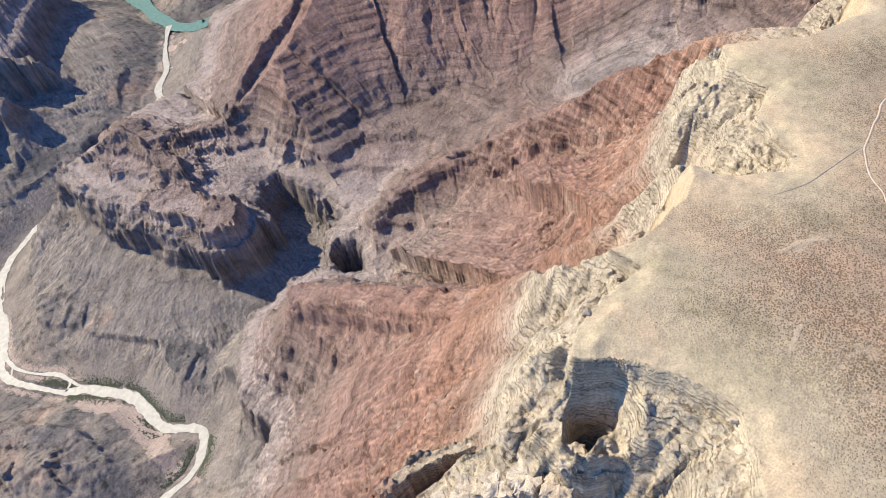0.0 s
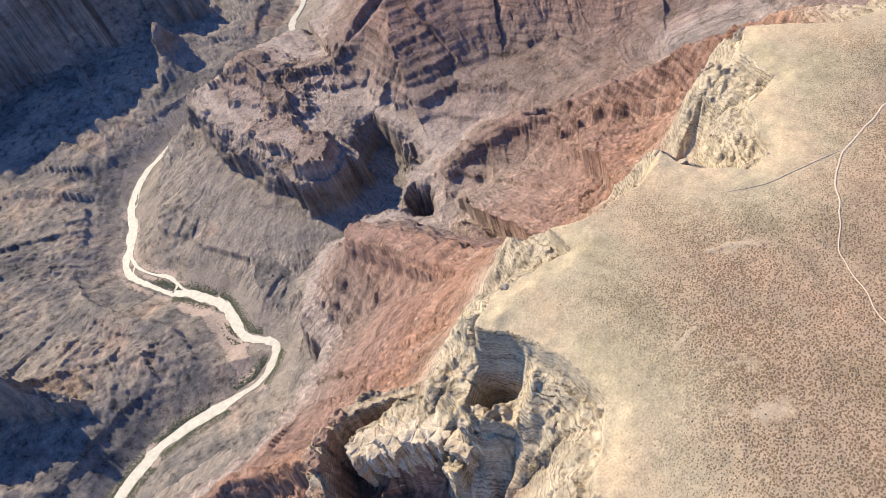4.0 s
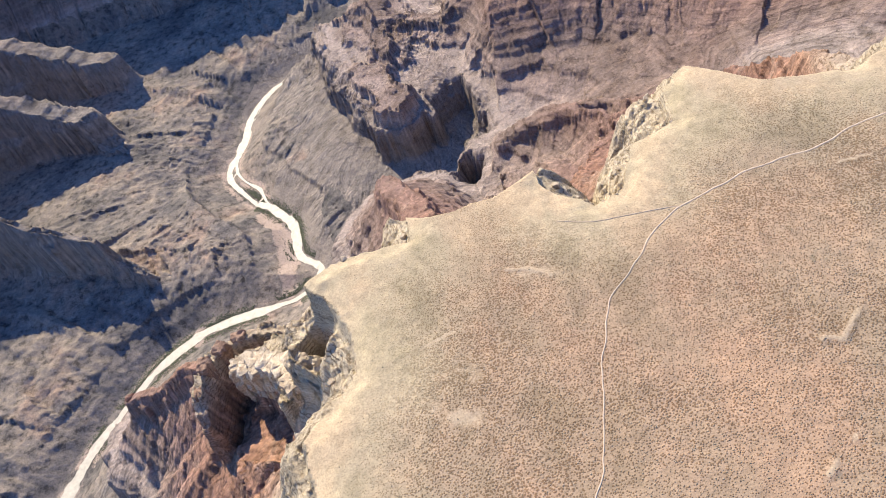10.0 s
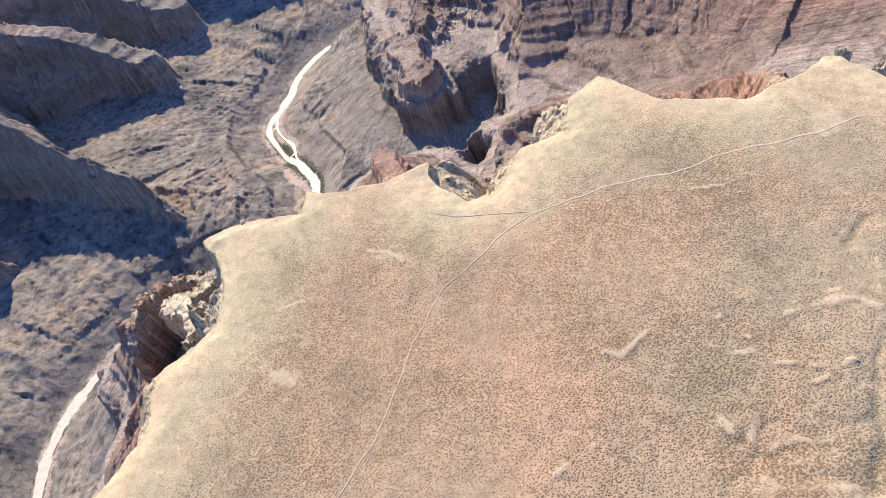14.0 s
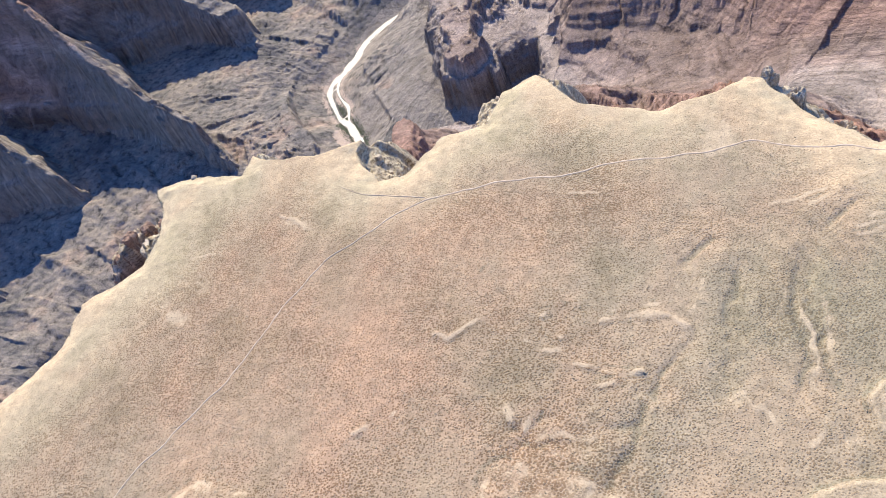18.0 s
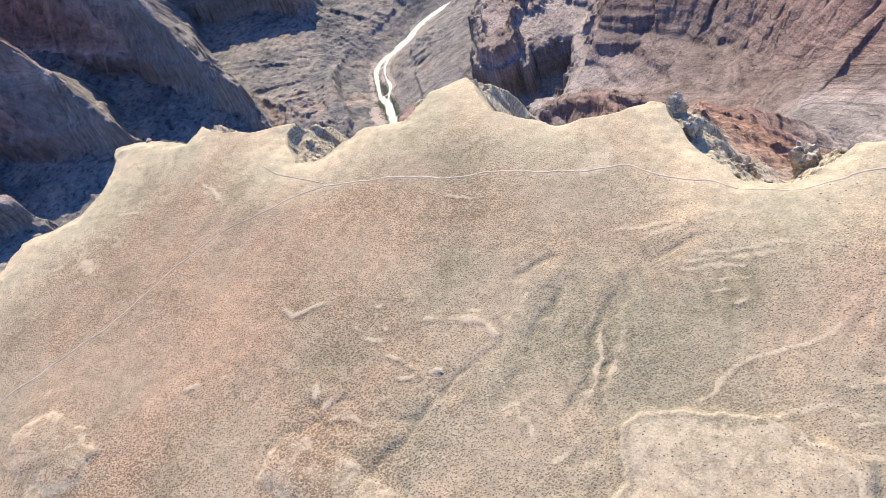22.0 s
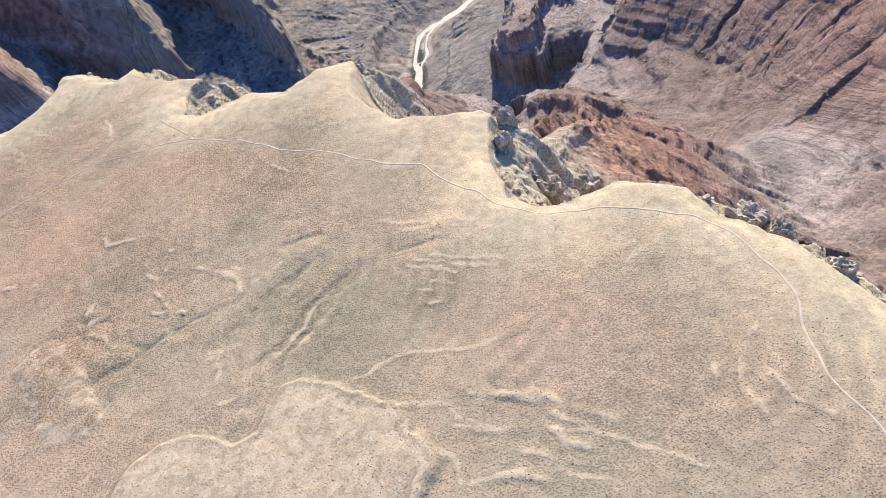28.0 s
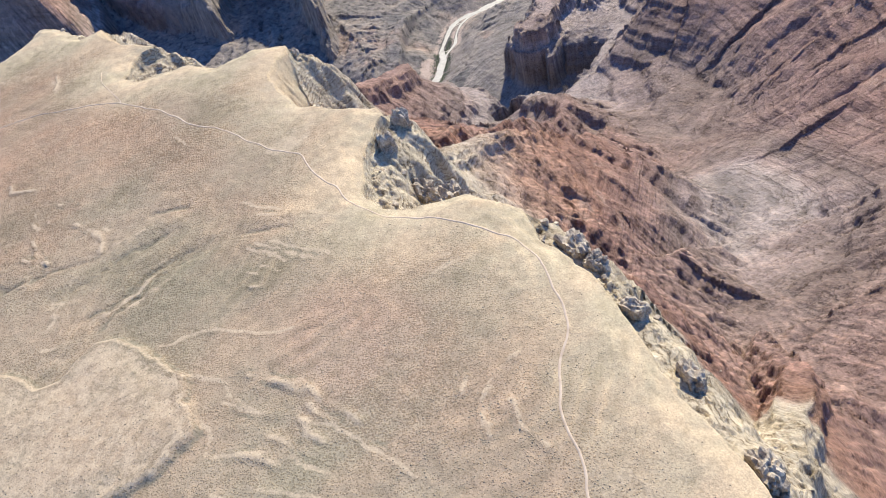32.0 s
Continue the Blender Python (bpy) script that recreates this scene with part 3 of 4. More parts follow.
def strata_material():
    """Bedded canyon rock: cream limestone over red beds over grey cliffs and talus."""
    m, n, l, b = material("bedded_rock")
    pos = n.new("ShaderNodeNewGeometry").outputs["Position"]
    at = n.new("ShaderNodeAttribute")
    at.attribute_name = "bed"
    bed = at.outputs["Fac"]
    wob = noise_node(n, l, 90, 4, 0.6, pos)
    depth = calc(n, l, "MULTIPLY_ADD", calc(n, l, "SUBTRACT", wob, 0.5), 46, bed)
    f = span(depth, -560, 10, 0, 1, n, l)

    def at_(q):
        return (q + 560) / 570

    stops = [(at_(-556), (0.245, 0.215, 0.188)), (at_(-515), (0.225, 0.20, 0.178)), (at_(-480), (0.205, 0.175, 0.154)), (at_(-452), (0.25, 0.215, 0.195)),
             (at_(-434), (0.345, 0.29, 0.258)), (at_(-418), (0.30, 0.235, 0.205)), (at_(-396), (0.225, 0.174, 0.148)), (at_(-340), (0.268, 0.182, 0.15)), (at_(-290), (0.262, 0.17, 0.138)),
             (at_(-230), (0.265, 0.162, 0.124)), (at_(-170), (0.31, 0.182, 0.128)), (at_(-125), (0.345, 0.22, 0.155)), (at_(-104), (0.40, 0.30, 0.225)), (at_(-88), (0.455, 0.385, 0.29)), (at_(-25), (0.475, 0.41, 0.30)), (at_(0), (0.47, 0.40, 0.285))]
    col = ramp(n, l, f, stops)
    worn = noise_node(n, l, 38, 5, 0.65, pos)
    red = calc(n, l, "MULTIPLY", span(bed, -360, -300, 0, 1, n, l), span(bed, -120, -90, 1, 0, n, l))
    col = blend(n, l, "MIX", calc(n, l, "MULTIPLY", red, span(worn, 0.54, 0.66, 0, 0.6, n, l)), col, (0.37, 0.27, 0.21))
    col = blend(n, l, "MIX", calc(n, l, "MULTIPLY", red, span(worn, 0.46, 0.36, 0, 0.55, n, l)), col, (0.17, 0.11, 0.09))
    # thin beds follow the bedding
    chips = noise_node(n, l, 7, 5, 0.7, pos)
    torn = calc(n, l, "MULTIPLY_ADD", calc(n, l, "SUBTRACT", chips, 0.5), 9.0, bed)
    comb = n.new("ShaderNodeCombineXYZ")
    l.new(calc(n, l, "MULTIPLY", torn, 0.11), comb.inputs[2])
    sep = n.new("ShaderNodeSeparateXYZ")
    l.new(pos, sep.inputs[0])
    l.new(calc(n, l, "MULTIPLY", sep.outputs[0], 0.004), comb.inputs[0])
    l.new(calc(n, l, "MULTIPLY", sep.outputs[1], 0.004), comb.inputs[1])
    beds = noise_node(n, l, 1.0, 4, 0.62, comb.outputs[0])
    col = blend(n, l, "MULTIPLY", calc(n, l, "MULTIPLY", span(bed, -505, -460, 0.15, 1.0, n, l), span(noise_node(n, l, 26, 3, 0.6, pos), 0.38, 0.62, 0.25, 0.9, n, l)), col, ramp(n, l, beds, [(0.30, (0.42, 0.38, 0.36)), (0.42, (0.9, 0.88, 0.87)), (0.52, (1.15, 1.13, 1.11)), (0.60, (0.75, 0.72, 0.70)), (0.66, (1.1, 1.08, 1.06)), (0.78, (0.6, 0.56, 0.54))]))
    # thin joints at the ledge bases, with their recess shade painted in
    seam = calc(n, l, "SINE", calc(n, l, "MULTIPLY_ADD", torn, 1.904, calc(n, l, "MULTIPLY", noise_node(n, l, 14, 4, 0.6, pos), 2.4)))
    joint_shade = calc(n, l, "MULTIPLY", span(seam, 0.4, 0.9, 0, 1, n, l), span(noise_node(n, l, 17, 4, 0.65, pos), 0.40, 0.58, 0.1, 1.0, n, l))
    joint_shade = calc(n, l, "MULTIPLY", joint_shade, span(bed, -180, -100, 0.35, 1.0, n, l))
    joint_shade = calc(n, l, "MULTIPLY", joint_shade, span(bed, -500, -440, 0.3, 1.0, n, l))
    col = blend(n, l, "MULTIPLY", joint_shade, col, (0.56, 0.51, 0.46))
    # slopes paler on the ribs and darker in the gullies
    rib_attr = n.new("ShaderNodeAttribute")
    rib_attr.attribute_name = "gully_ribs"
    rib_tone = calc(n, l, "MULTIPLY_ADD", calc(n, l, "SUBTRACT", noise_node(n, l, 12, 4, 0.6, pos), 0.5), 0.7, rib_attr.outputs["Fac"])
    col = blend(n, l, "MULTIPLY", 0.9, col, ramp(n, l, span(rib_tone, -1.0, 1.0, 0, 1, n, l), [(0.12, (0.55, 0.55, 0.56)), (0.38, (0.92, 0.92, 0.92)), (0.6, (1.06, 1.05, 1.04)), (0.88, (1.5, 1.46, 1.4))]))
    # ledge risers darkened: shade of the undercuts put into the rock colour
    riser_shade = n.new("ShaderNodeAttribute")
    riser_shade.attribute_name = "ledge"
    edge = calc(n, l, "MULTIPLY", riser_shade.outputs["Fac"], span(noise_node(n, l, 9, 4, 0.65, pos), 0.36, 0.56, 0.25, 1.0, n, l))
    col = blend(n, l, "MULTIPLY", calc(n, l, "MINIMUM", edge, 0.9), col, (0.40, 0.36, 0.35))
    blot = noise_node(n, l, 28, 6, 0.65, pos)
    col = blend(n, l, "MULTIPLY", 0.8, col, ramp(n, l, blot, [(0.3, (0.62, 0.6, 0.58)), (0.5, (1, 1, 1)), (0.72, (1.3, 1.27, 1.22))]))
    drip = noise_node(n, l, 6.0, 5, 0.7, pos, (1.0, 1.0, 0.22))
    col = blend(n, l, "MULTIPLY", 0.28, col, ramp(n, l, drip, [(0.34, (0.55, 0.54, 0.53)), (0.5, (1, 1, 1)), (0.66, (1.28, 1.26, 1.22))]))
    specks = n.new("ShaderNodeTexVoronoi")
    specks.inputs["Scale"].default_value = 0.24
    l.new(pos, specks.inputs["Vector"])
    rubble = span(calc(n, l, "MULTIPLY_ADD", calc(n, l, "SUBTRACT", blot, 0.5), 0.8, specks.outputs["Distance"]), 0.16, 0.3, 1, 0, n, l)
    col = blend(n, l, "MULTIPLY", calc(n, l, "MULTIPLY", rubble, 0.55), col, (0.5, 0.5, 0.46))
    fine = noise_node(n, l, 2.6, 6, 0.75, pos)
    col = blend(n, l, "MULTIPLY", 0.55, col, ramp(n, l, fine, [(0.34, (0.62, 0.62, 0.62)), (0.48, (0.97, 0.97, 0.97)), (0.66, (1.3, 1.28, 1.25))]))
    l.new(col, b.inputs["Base Color"])
    bump(n, l, b, [(blot, 0.4, 8.0), (drip, 0.25, 1.5), (calc(n, l, "MULTIPLY", beds, span(bed, -505, -460, 0.0, 1.0, n, l)), 0.8, 5.0), (joint_shade, 0.4, -1.4), (chips, 0.7, 3.2), (fine, 0.6, 1.4)])
    return m


def floor_material():
    """Grey-brown valley floor of weathered shale, gravel and scrub."""
    m, n, l, b = material("valley_floor")
    pos = n.new("ShaderNodeNewGeometry").outputs["Position"]
    big = noise_node(n, l, 130, 5, 0.6, pos)
    col = ramp(n, l, big, [(0.34, (0.105, 0.10, 0.098)), (0.45, (0.175, 0.158, 0.145)), (0.56, (0.245, 0.21, 0.178)), (0.68, (0.27, 0.2, 0.16))])
    mid = noise_node(n, l, 16, 6, 0.68, pos)
    col = blend(n, l, "MULTIPLY", 0.85, col, ramp(n, l, mid, [(0.36, (0.3, 0.3, 0.31)), (0.47, (0.9, 0.9, 0.9)), (0.56, (1.1, 1.08, 1.05)), (0.68, (1.6, 1.54, 1.46))]))
    bare = n.new("ShaderNodeAttribute")
    bare.attribute_name = "soil"
    ragged = noise_node(n, l, 5, 5, 0.75, pos)
    pale = calc(n, l, "MULTIPLY_ADD", calc(n, l, "SUBTRACT", ragged, 0.5), 2.4, bare.outputs["Fac"])
    pale = calc(n, l, "MULTIPLY", pale, span(bare.outputs["Fac"], 0.05, 0.4, 0, 1, n, l))
    col = blend(n, l, "MIX", span(pale, 0.4, 0.9, 0, 0.8, n, l), col, (0.46, 0.36, 0.295))
    fine = noise_node(n, l, 3, 4, 0.7, pos)
    col = blend(n, l, "MULTIPLY", 0.6, col, ramp(n, l, fine, [(0.35, (0.55, 0.56, 0.52)), (0.5, (1, 1, 1)), (0.7, (1.25, 1.22, 1.2))]))
    l.new(col, b.inputs["Base Color"])
    bump(n, l, b, [(mid, 0.6, 5.0), (fine, 0.6, 1.4)])
    return m


def plateau_material():
    """Dry tableland: bleached cream soil at the rim, reddish scrub soil inland, bare pale scarps with painted undercut
    shade, dark washes.
    """
    m, n, l, b = material("dry_tableland")
    pos = n.new("ShaderNodeNewGeometry").outputs["Position"]
    at = n.new("ShaderNodeAttribute")
    at.attribute_name = "inland"
    bare = n.new("ShaderNodeAttribute")
    bare.attribute_name = "soil"
    big = noise_node(n, l, 110, 5, 0.6, pos)
    inland = calc(n, l, "MULTIPLY_ADD", calc(n, l, "SUBTRACT", big, 0.5), 80, at.outputs["Fac"])
    f = span(inland, 0, 160, 0, 1, n, l)
    col = ramp(n, l, f, [(0.0, (0.44, 0.36, 0.245)), (0.22, (0.405, 0.328, 0.222)), (0.38, (0.345, 0.275, 0.188)), (0.56, (0.31, 0.243, 0.17)), (1.0, (0.31, 0.25, 0.175))])
    # iron-red ground in two broad places
    for place, size, tint in (((370, 10, 0), 210, (0.345, 0.242, 0.165)), ((790, 108, 0), 62, (0.37, 0.265, 0.19)), ((600, -120, 0), 90, (0.36, 0.262, 0.185)), ((655, 75, 0), 75, (0.262, 0.222, 0.152)), ((845, 45, 0), 60, (0.29, 0.245, 0.17)), ((500, 20, 0), 55, (0.30, 0.232, 0.16))):
        dist = n.new("ShaderNodeVectorMath")
        dist.operation = "DISTANCE"
        l.new(pos, dist.inputs[0])
        dist.inputs[1].default_value = place
        near = span(calc(n, l, "MULTIPLY_ADD", calc(n, l, "SUBTRACT", big, 0.5), size * 1.2, dist.outputs["Value"]), size, size * 0.3, 0, 0.85, n, l)
        col = blend(n, l, "MIX", calc(n, l, "MULTIPLY", near, span(inland, 25, 70, 0, 1, n, l)), col, tint)
    band = noise_node(n, l, 46, 5, 0.62, pos, (1.0, 0.55, 1.0))
    col = blend(n, l, "MULTIPLY", 0.8, col, ramp(n, l, band, [(0.3, (0.72, 0.75, 0.68)), (0.44, (0.97, 0.98, 0.94)), (0.58, (1.07, 1.0, 0.94)), (0.72, (1.3, 1.2, 1.1))]))
    # edges of thin beds, worn into curving lines
    sep = n.new("ShaderNodeSeparateXYZ")
    l.new(pos, sep.inputs[0])
    swirl = noise_node(n, l, 360, 1, 0.4, pos, (1.0, 1.0, 0.0))
    lines = calc(n, l, "SINE", calc(n, l, "MULTIPLY_ADD", noise_node(n, l, 20, 3, 0.6, pos), 5.0, calc(n, l, "MULTIPLY", swirl, 400)))
    where = calc(n, l, "MULTIPLY", span(noise_node(n, l, 75, 3, 0.6, pos), 0.47, 0.62, 0, 0.6, n, l), span(sep.outputs[0], 560, 720, 0.12, 1, n, l))
    col = blend(n, l, "MULTIPLY", where, col, ramp(n, l, span(lines, -1, 1, 0, 1, n, l), [(0.0, (0.78, 0.78, 0.75)), (0.4, (1, 1, 1)), (0.8, (1.0, 1.0, 1.0)), (1.0, (1.26, 1.21, 1.14))]))
    mid = noise_node(n, l, 8, 5, 0.68, pos)
    col = blend(n, l, "MULTIPLY", 0.7, col, ramp(n, l, mid, [(0.3, (0.7, 0.7, 0.68)), (0.5, (1, 1, 1)), (0.72, (1.28, 1.26, 1.22))]))
    ragged = noise_node(n, l, 5.5, 6, 0.8, pos)
    pale = calc(n, l, "MULTIPLY_ADD", calc(n, l, "SUBTRACT", ragged, 0.5), 3.2, bare.outputs["Fac"])
    pale = calc(n, l, "MULTIPLY", pale, span(calc(n, l, "ABSOLUTE", bare.outputs["Fac"]), 0.05, 0.4, 0, 1, n, l))
    col = blend(n, l, "MIX", span(pale, 0.3, 0.8, 0, 0.72, n, l), col, (0.45, 0.355, 0.24))
    # dark scrub of washes and bench edge, and the scarps' painted undercut shade
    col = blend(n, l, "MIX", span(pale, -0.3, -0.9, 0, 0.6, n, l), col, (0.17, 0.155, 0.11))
    # tufts between bare soil
    cells = n.new("ShaderNodeTexVoronoi")
    cells.inputs["Scale"].default_value = 0.76
    cells.inputs["Randomness"].default_value = 1.0
    l.new(pos, cells.inputs["Vector"])
    tuft = span(calc(n, l, "MULTIPLY_ADD", calc(n, l, "SUBTRACT", big, 0.5), 0.9, cells.outputs["Distance"]), 0.30, 0.50, 1, 0, n, l)
    tuft = calc(n, l, "MULTIPLY", tuft, span(inland, 14, 60, 0.15, 0.85, n, l))
    tuft = calc(n, l, "MULTIPLY", tuft, span(bare.outputs["Fac"], 0.15, 0.7, 1, 0, n, l))
    tuft = calc(n, l, "MULTIPLY", tuft, span(sep.outputs[0], 520, 720, 1, 0.6, n, l))
    col = blend(n, l, "MULTIPLY", tuft, col, (0.53, 0.46, 0.39))
    fine = noise_node(n, l, 1.2, 3, 0.7, pos)
    col = blend(n, l, "MULTIPLY", 0.6, col, ramp(n, l, fine, [(0.36, (0.66, 0.66, 0.64)), (0.5, (1, 1, 1)), (0.66, (1.22, 1.2, 1.18))]))
    l.new(col, b.inputs["Base Color"])
    bump(n, l, b, [(mid, 0.5, 1.2), (fine, 0.5, 0.5), (tuft, 0.6, 0.5)])
    return m


ROCK, FLOOR, TABLELAND = strata_material(), floor_material(), plateau_material()


# ---- the ground sheet, cut into its landforms ----
NXG, NYG = len(GX), len(GY)
VERTS = np.stack([X2, Y2, Z2], -1).reshape(-1, 3)
idx = np.arange(NXG * NYG).reshape(NYG, NXG)
FACES = np.stack([idx[:-1, :-1], idx[:-1, 1:], idx[1:, 1:], idx[1:, :-1]], -1).reshape(-1, 4)
FKIND = KIND2[:-1, :-1].ravel()
FQ = 0.5 * (Q2[:-1, :-1] + Q2[1:, 1:]).ravel()


def sheet(name, mask, mat, parent=None):
    """One piece of the ground, from the faces in mask."""
    faces = FACES[mask]
    used, inv = np.unique(faces, return_inverse=True)
    me = bpy.data.meshes.new(name)
    me.vertices.add(len(used))
    me.vertices.foreach_set("co", VERTS[used].astype(np.float32).ravel())
    me.loops.add(faces.size)
    me.loops.foreach_set("vertex_index", inv.ravel().astype(np.int32))
    me.polygons.add(len(faces))
    me.polygons.foreach_set("loop_start", np.arange(0, faces.size, 4, dtype=np.int32))
    me.polygons.foreach_set("loop_total", np.full(len(faces), 4, np.int32))
    me.polygons.foreach_set("use_smooth", np.ones(len(faces), bool))
    me.update(calc_edges=True)
    me.attributes.new("bed", "FLOAT", "POINT").data.foreach_set("value", Q2.ravel()[used].astype(np.float32))
    me.attributes.new("inland", "FLOAT", "POINT").data.foreach_set("value", IN2.ravel()[used].astype(np.float32))
    me.attributes.new("soil", "FLOAT", "POINT").data.foreach_set("value", SOIL2.ravel()[used].astype(np.float32))
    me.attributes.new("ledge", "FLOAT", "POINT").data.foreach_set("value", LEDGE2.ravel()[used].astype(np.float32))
    me.attributes.new("gully_ribs", "FLOAT", "POINT").data.foreach_set("value", GULLY_RIBS2.ravel()[used].astype(np.float32))
    me.materials.append(mat)
    ob = new(name, me)
    ob.parent = parent
    return ob


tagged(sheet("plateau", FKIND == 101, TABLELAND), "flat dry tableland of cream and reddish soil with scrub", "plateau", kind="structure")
tagged(sheet("canyon_floor", FKIND == 0, FLOOR), "grey-brown eroded valley floor beside the muddy river", "valley floor", kind="structure")
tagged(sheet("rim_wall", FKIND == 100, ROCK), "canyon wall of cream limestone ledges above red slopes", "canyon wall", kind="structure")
LABELS = {
    "butte": ("butte", "grey-brown flat-topped butte with dark fluted cliffs above river talus", "butte"),
    "north_wall": ("canyon_wall", "maroon terraced canyon wall with grey cliffs at its foot", "canyon wall"),
    "red_promontory": ("ridge", "brick-red sloping ridge running down from the cream rim", "ridge"),
    "red_spur": ("ridge", "red banded spur with dark rock ledges and grey crest", "ridge"),
    "tower_ridge": ("rock_ridge", "curved jagged ridge of cream rock above red slopes", "rock ridge"),
    "rock_block": ("rock_tower", "blocky pale limestone tower standing off the plateau rim", "rock tower"),
    "red_ridge": ("ridge", "narrow dark-red ridge ending in a pointed spire", "ridge"),
    "west_spur": ("spur", "stepped brown spur with a deeply shaded cliff face", "spur"),
    "bench_spur": ("spur", "stepped brown spur rising behind the river flats", "spur"),
    "upper_spur": ("spur", "low stepped brown spur above the valley floor", "spur"),
    "massif": ("mesa", "dark shaded mesa wall with stepped ledges", "mesa"),
    "grey_cone": ("talus_cone", "pale grey talus cone below a dark mesa", "talus cone"),
    "south_spur": ("spur", "brown stepped spur beside the lower river", "spur"),
    "east_spur": ("spur", "short red spur below the cream plateau rim", "spur"),
    "low_hill": ("hill", "low rounded brown hill on the valley floor", "hill"),
    "far_wall": ("canyon_wall", "distant hazy canyon wall with level ledges", "canyon wall"),
}
BANDS = [("cream_cliff", -104, 99, "cream limestone cliff"), ("red_slope", -430, -104, "red ledgy slope"), ("grey_cliff", -500, -430, "grey fluted cliff"), ("talus_slope", -2000, -500, "grey talus slope")]
GROUPS = [("butte", [n + 1 for n, row in enumerate(RIDGES) if row[0] == "butte"])] + [(row[0], [n + 1]) for n, row in enumerate(RIDGES) if row[0] != "butte"]
for key, kinds in GROUPS:
    name, label, category = LABELS[key]
    mask = np.isin(FKIND, kinds)
    if mask.any():
        thing = tagged(new(name), label, category)
        for part_name, low, high, part_label in BANDS:
            band = mask & (FQ > low) & (FQ <= high)
            if band.sum() > 40 or (band.any() and low < -1000):
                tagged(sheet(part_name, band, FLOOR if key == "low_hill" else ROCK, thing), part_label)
            else:
                FQ[band] = low - 1
# ---- water and tracks ----


def spline(pts, step):
    """A smooth line through the points, at even steps."""
    p = np.array(pts, float)
    p = np.vstack([2 * p[0] - p[1], p, 2 * p[-1] - p[-2]])
    out = []
    for k in range(1, len(p) - 2):
        a, b, c, d = p[k - 1], p[k], p[k + 1], p[k + 2]
        for t in np.arange(0, 1, step / max(np.linalg.norm(c - b), 1e-6)):
            out.append(0.5 * (2 * b + (c - a) * t + (2 * a - 5 * b + 4 * c - d) * t * t + (3 * b - 3 * c + d - a) * t**3))
    out.append(p[-2])
    return np.array(out)


def ribbon(name, line, half, z, mat, across=2, ragged=0.0, sunk=0.0):
    """A band along a line: half widths and heights are arrays or functions of place."""
    tang = np.gradient(line, axis=0)
    tang /= np.linalg.norm(tang, axis=1)[:, None] + 1e-9
    side = np.stack([-tang[:, 1], tang[:, 0]], 1)
    rows = []
    g = np.random.default_rng(len(line))
    for k in range(across + 1):
        o = (k / across * 2 - 1) * half
        if ragged and k in (0, across):
            run = np.arange(len(line)) * 1.0
            o = o * (1 + ragged * (0.8 * grain(run, 0 * run + 40 * k, 7, 31) + 0.6 * grain(run, 0 * run + 40 * k, 3, 32) + 0.4 * g.uniform(-1, 1, len(line))))
        rows.append(line + side * np.reshape(o, (-1, 1)))
    pts = np.stack(rows, 1).reshape(-1, 2)
    zz = z(pts[:, 0], pts[:, 1]) if callable(z) else np.full(len(pts), z)
    w = across + 1
    zz = zz - sunk * np.tile(np.arange(w) % across == 0, len(line))
    faces = [(i * w + k, i * w + k + 1, (i + 1) * w + k + 1, (i + 1) * w + k) for i in range(len(line) - 1) for k in range(across)]
    me = bpy.data.meshes.new(name)
    me.from_pydata(np.column_stack([pts, zz]).tolist(), [], faces)
    me.polygons.foreach_set("use_smooth", np.ones(len(faces), bool))
    me.materials.append(mat)
    return new(name, me)


def water_material(name, base, ripple):
    m, n, l, b = material(name, 0.55)
    pos = n.new("ShaderNodeNewGeometry").outputs["Position"]
    f = noise_node(n, l, 9, 4, 0.6, pos)
    col = ramp(n, l, f, [(0.3, tuple(0.8 * c for c in base)), (0.55, base), (0.75, tuple(min(1, 1.15 * c) for c in base))])
    l.new(col, b.inputs["Base Color"])
    b.inputs["Specular IOR Level"].default_value = 0.2
    bump(n, l, b, [(noise_node(n, l, 1.6, 3, 0.6, pos), 0.3, ripple)])
    return m


MUD = water_material("silty_water", (0.49, 0.46, 0.385), 0.12)
TEAL = water_material("teal_water", (0.13, 0.24, 0.21), 0.15)
line = spline(RIVER, 4)
s = np.arange(len(line)) * 4.0
half = 8.4 - 2.2 * ease(line[:, 1], 900, 980) * (1 - ease(line[:, 1], 1100, 1140)) - 1.5 * ease(line[:, 1], 1320, 1400) + 1.5 * np.sin(s / 61) + 1.0 * np.sin(s / 23 + 1) + 1.0 * grain(s, 0 * s, 9, 3) + 1.8 * ease(-line[:, 1], -700, -560) - 1.6 * np.exp(-(((line[:, 0] + 120) / 60) ** 2) - ((line[:, 1] - 700) / 40) ** 2)
tagged(ribbon("river", line, half, -549.2, MUD, 4, 0.26), "pale silty river winding through the canyon", "river", kind="structure")
side = spline(SIDE_CHANNEL, 4)
tagged(ribbon("side_channel", side, 2.9 + 1.0 * np.sin(np.arange(len(side)) / 5.0), -549.26, MUD, 2, 0.3), "narrow pale side channel braiding round green islands", "river", kind="structure")
CHANNELS = [[(-216, 988), (-216, 979), (-228, 968)], [(-284, 1116), (-295, 1108), (-301, 1100)], [(-281, 1092), (-288, 1076), (-292, 1062)], [(-205, 960), (-212, 955), (-206, 948)], [(-217, 1346), (-196, 1378), (-177, 1403), (-150, 1408), (-125, 1400)],
            [(-262, 1250), (-246, 1262), (-238, 1290), (-226, 1322)], [(318, 1662), (350, 1650), (398, 1634)], [(285, 1668), (300, 1664), (322, 1662)], [(-150, 905), (-160, 860), (-158, 810), (-140, 778)]]
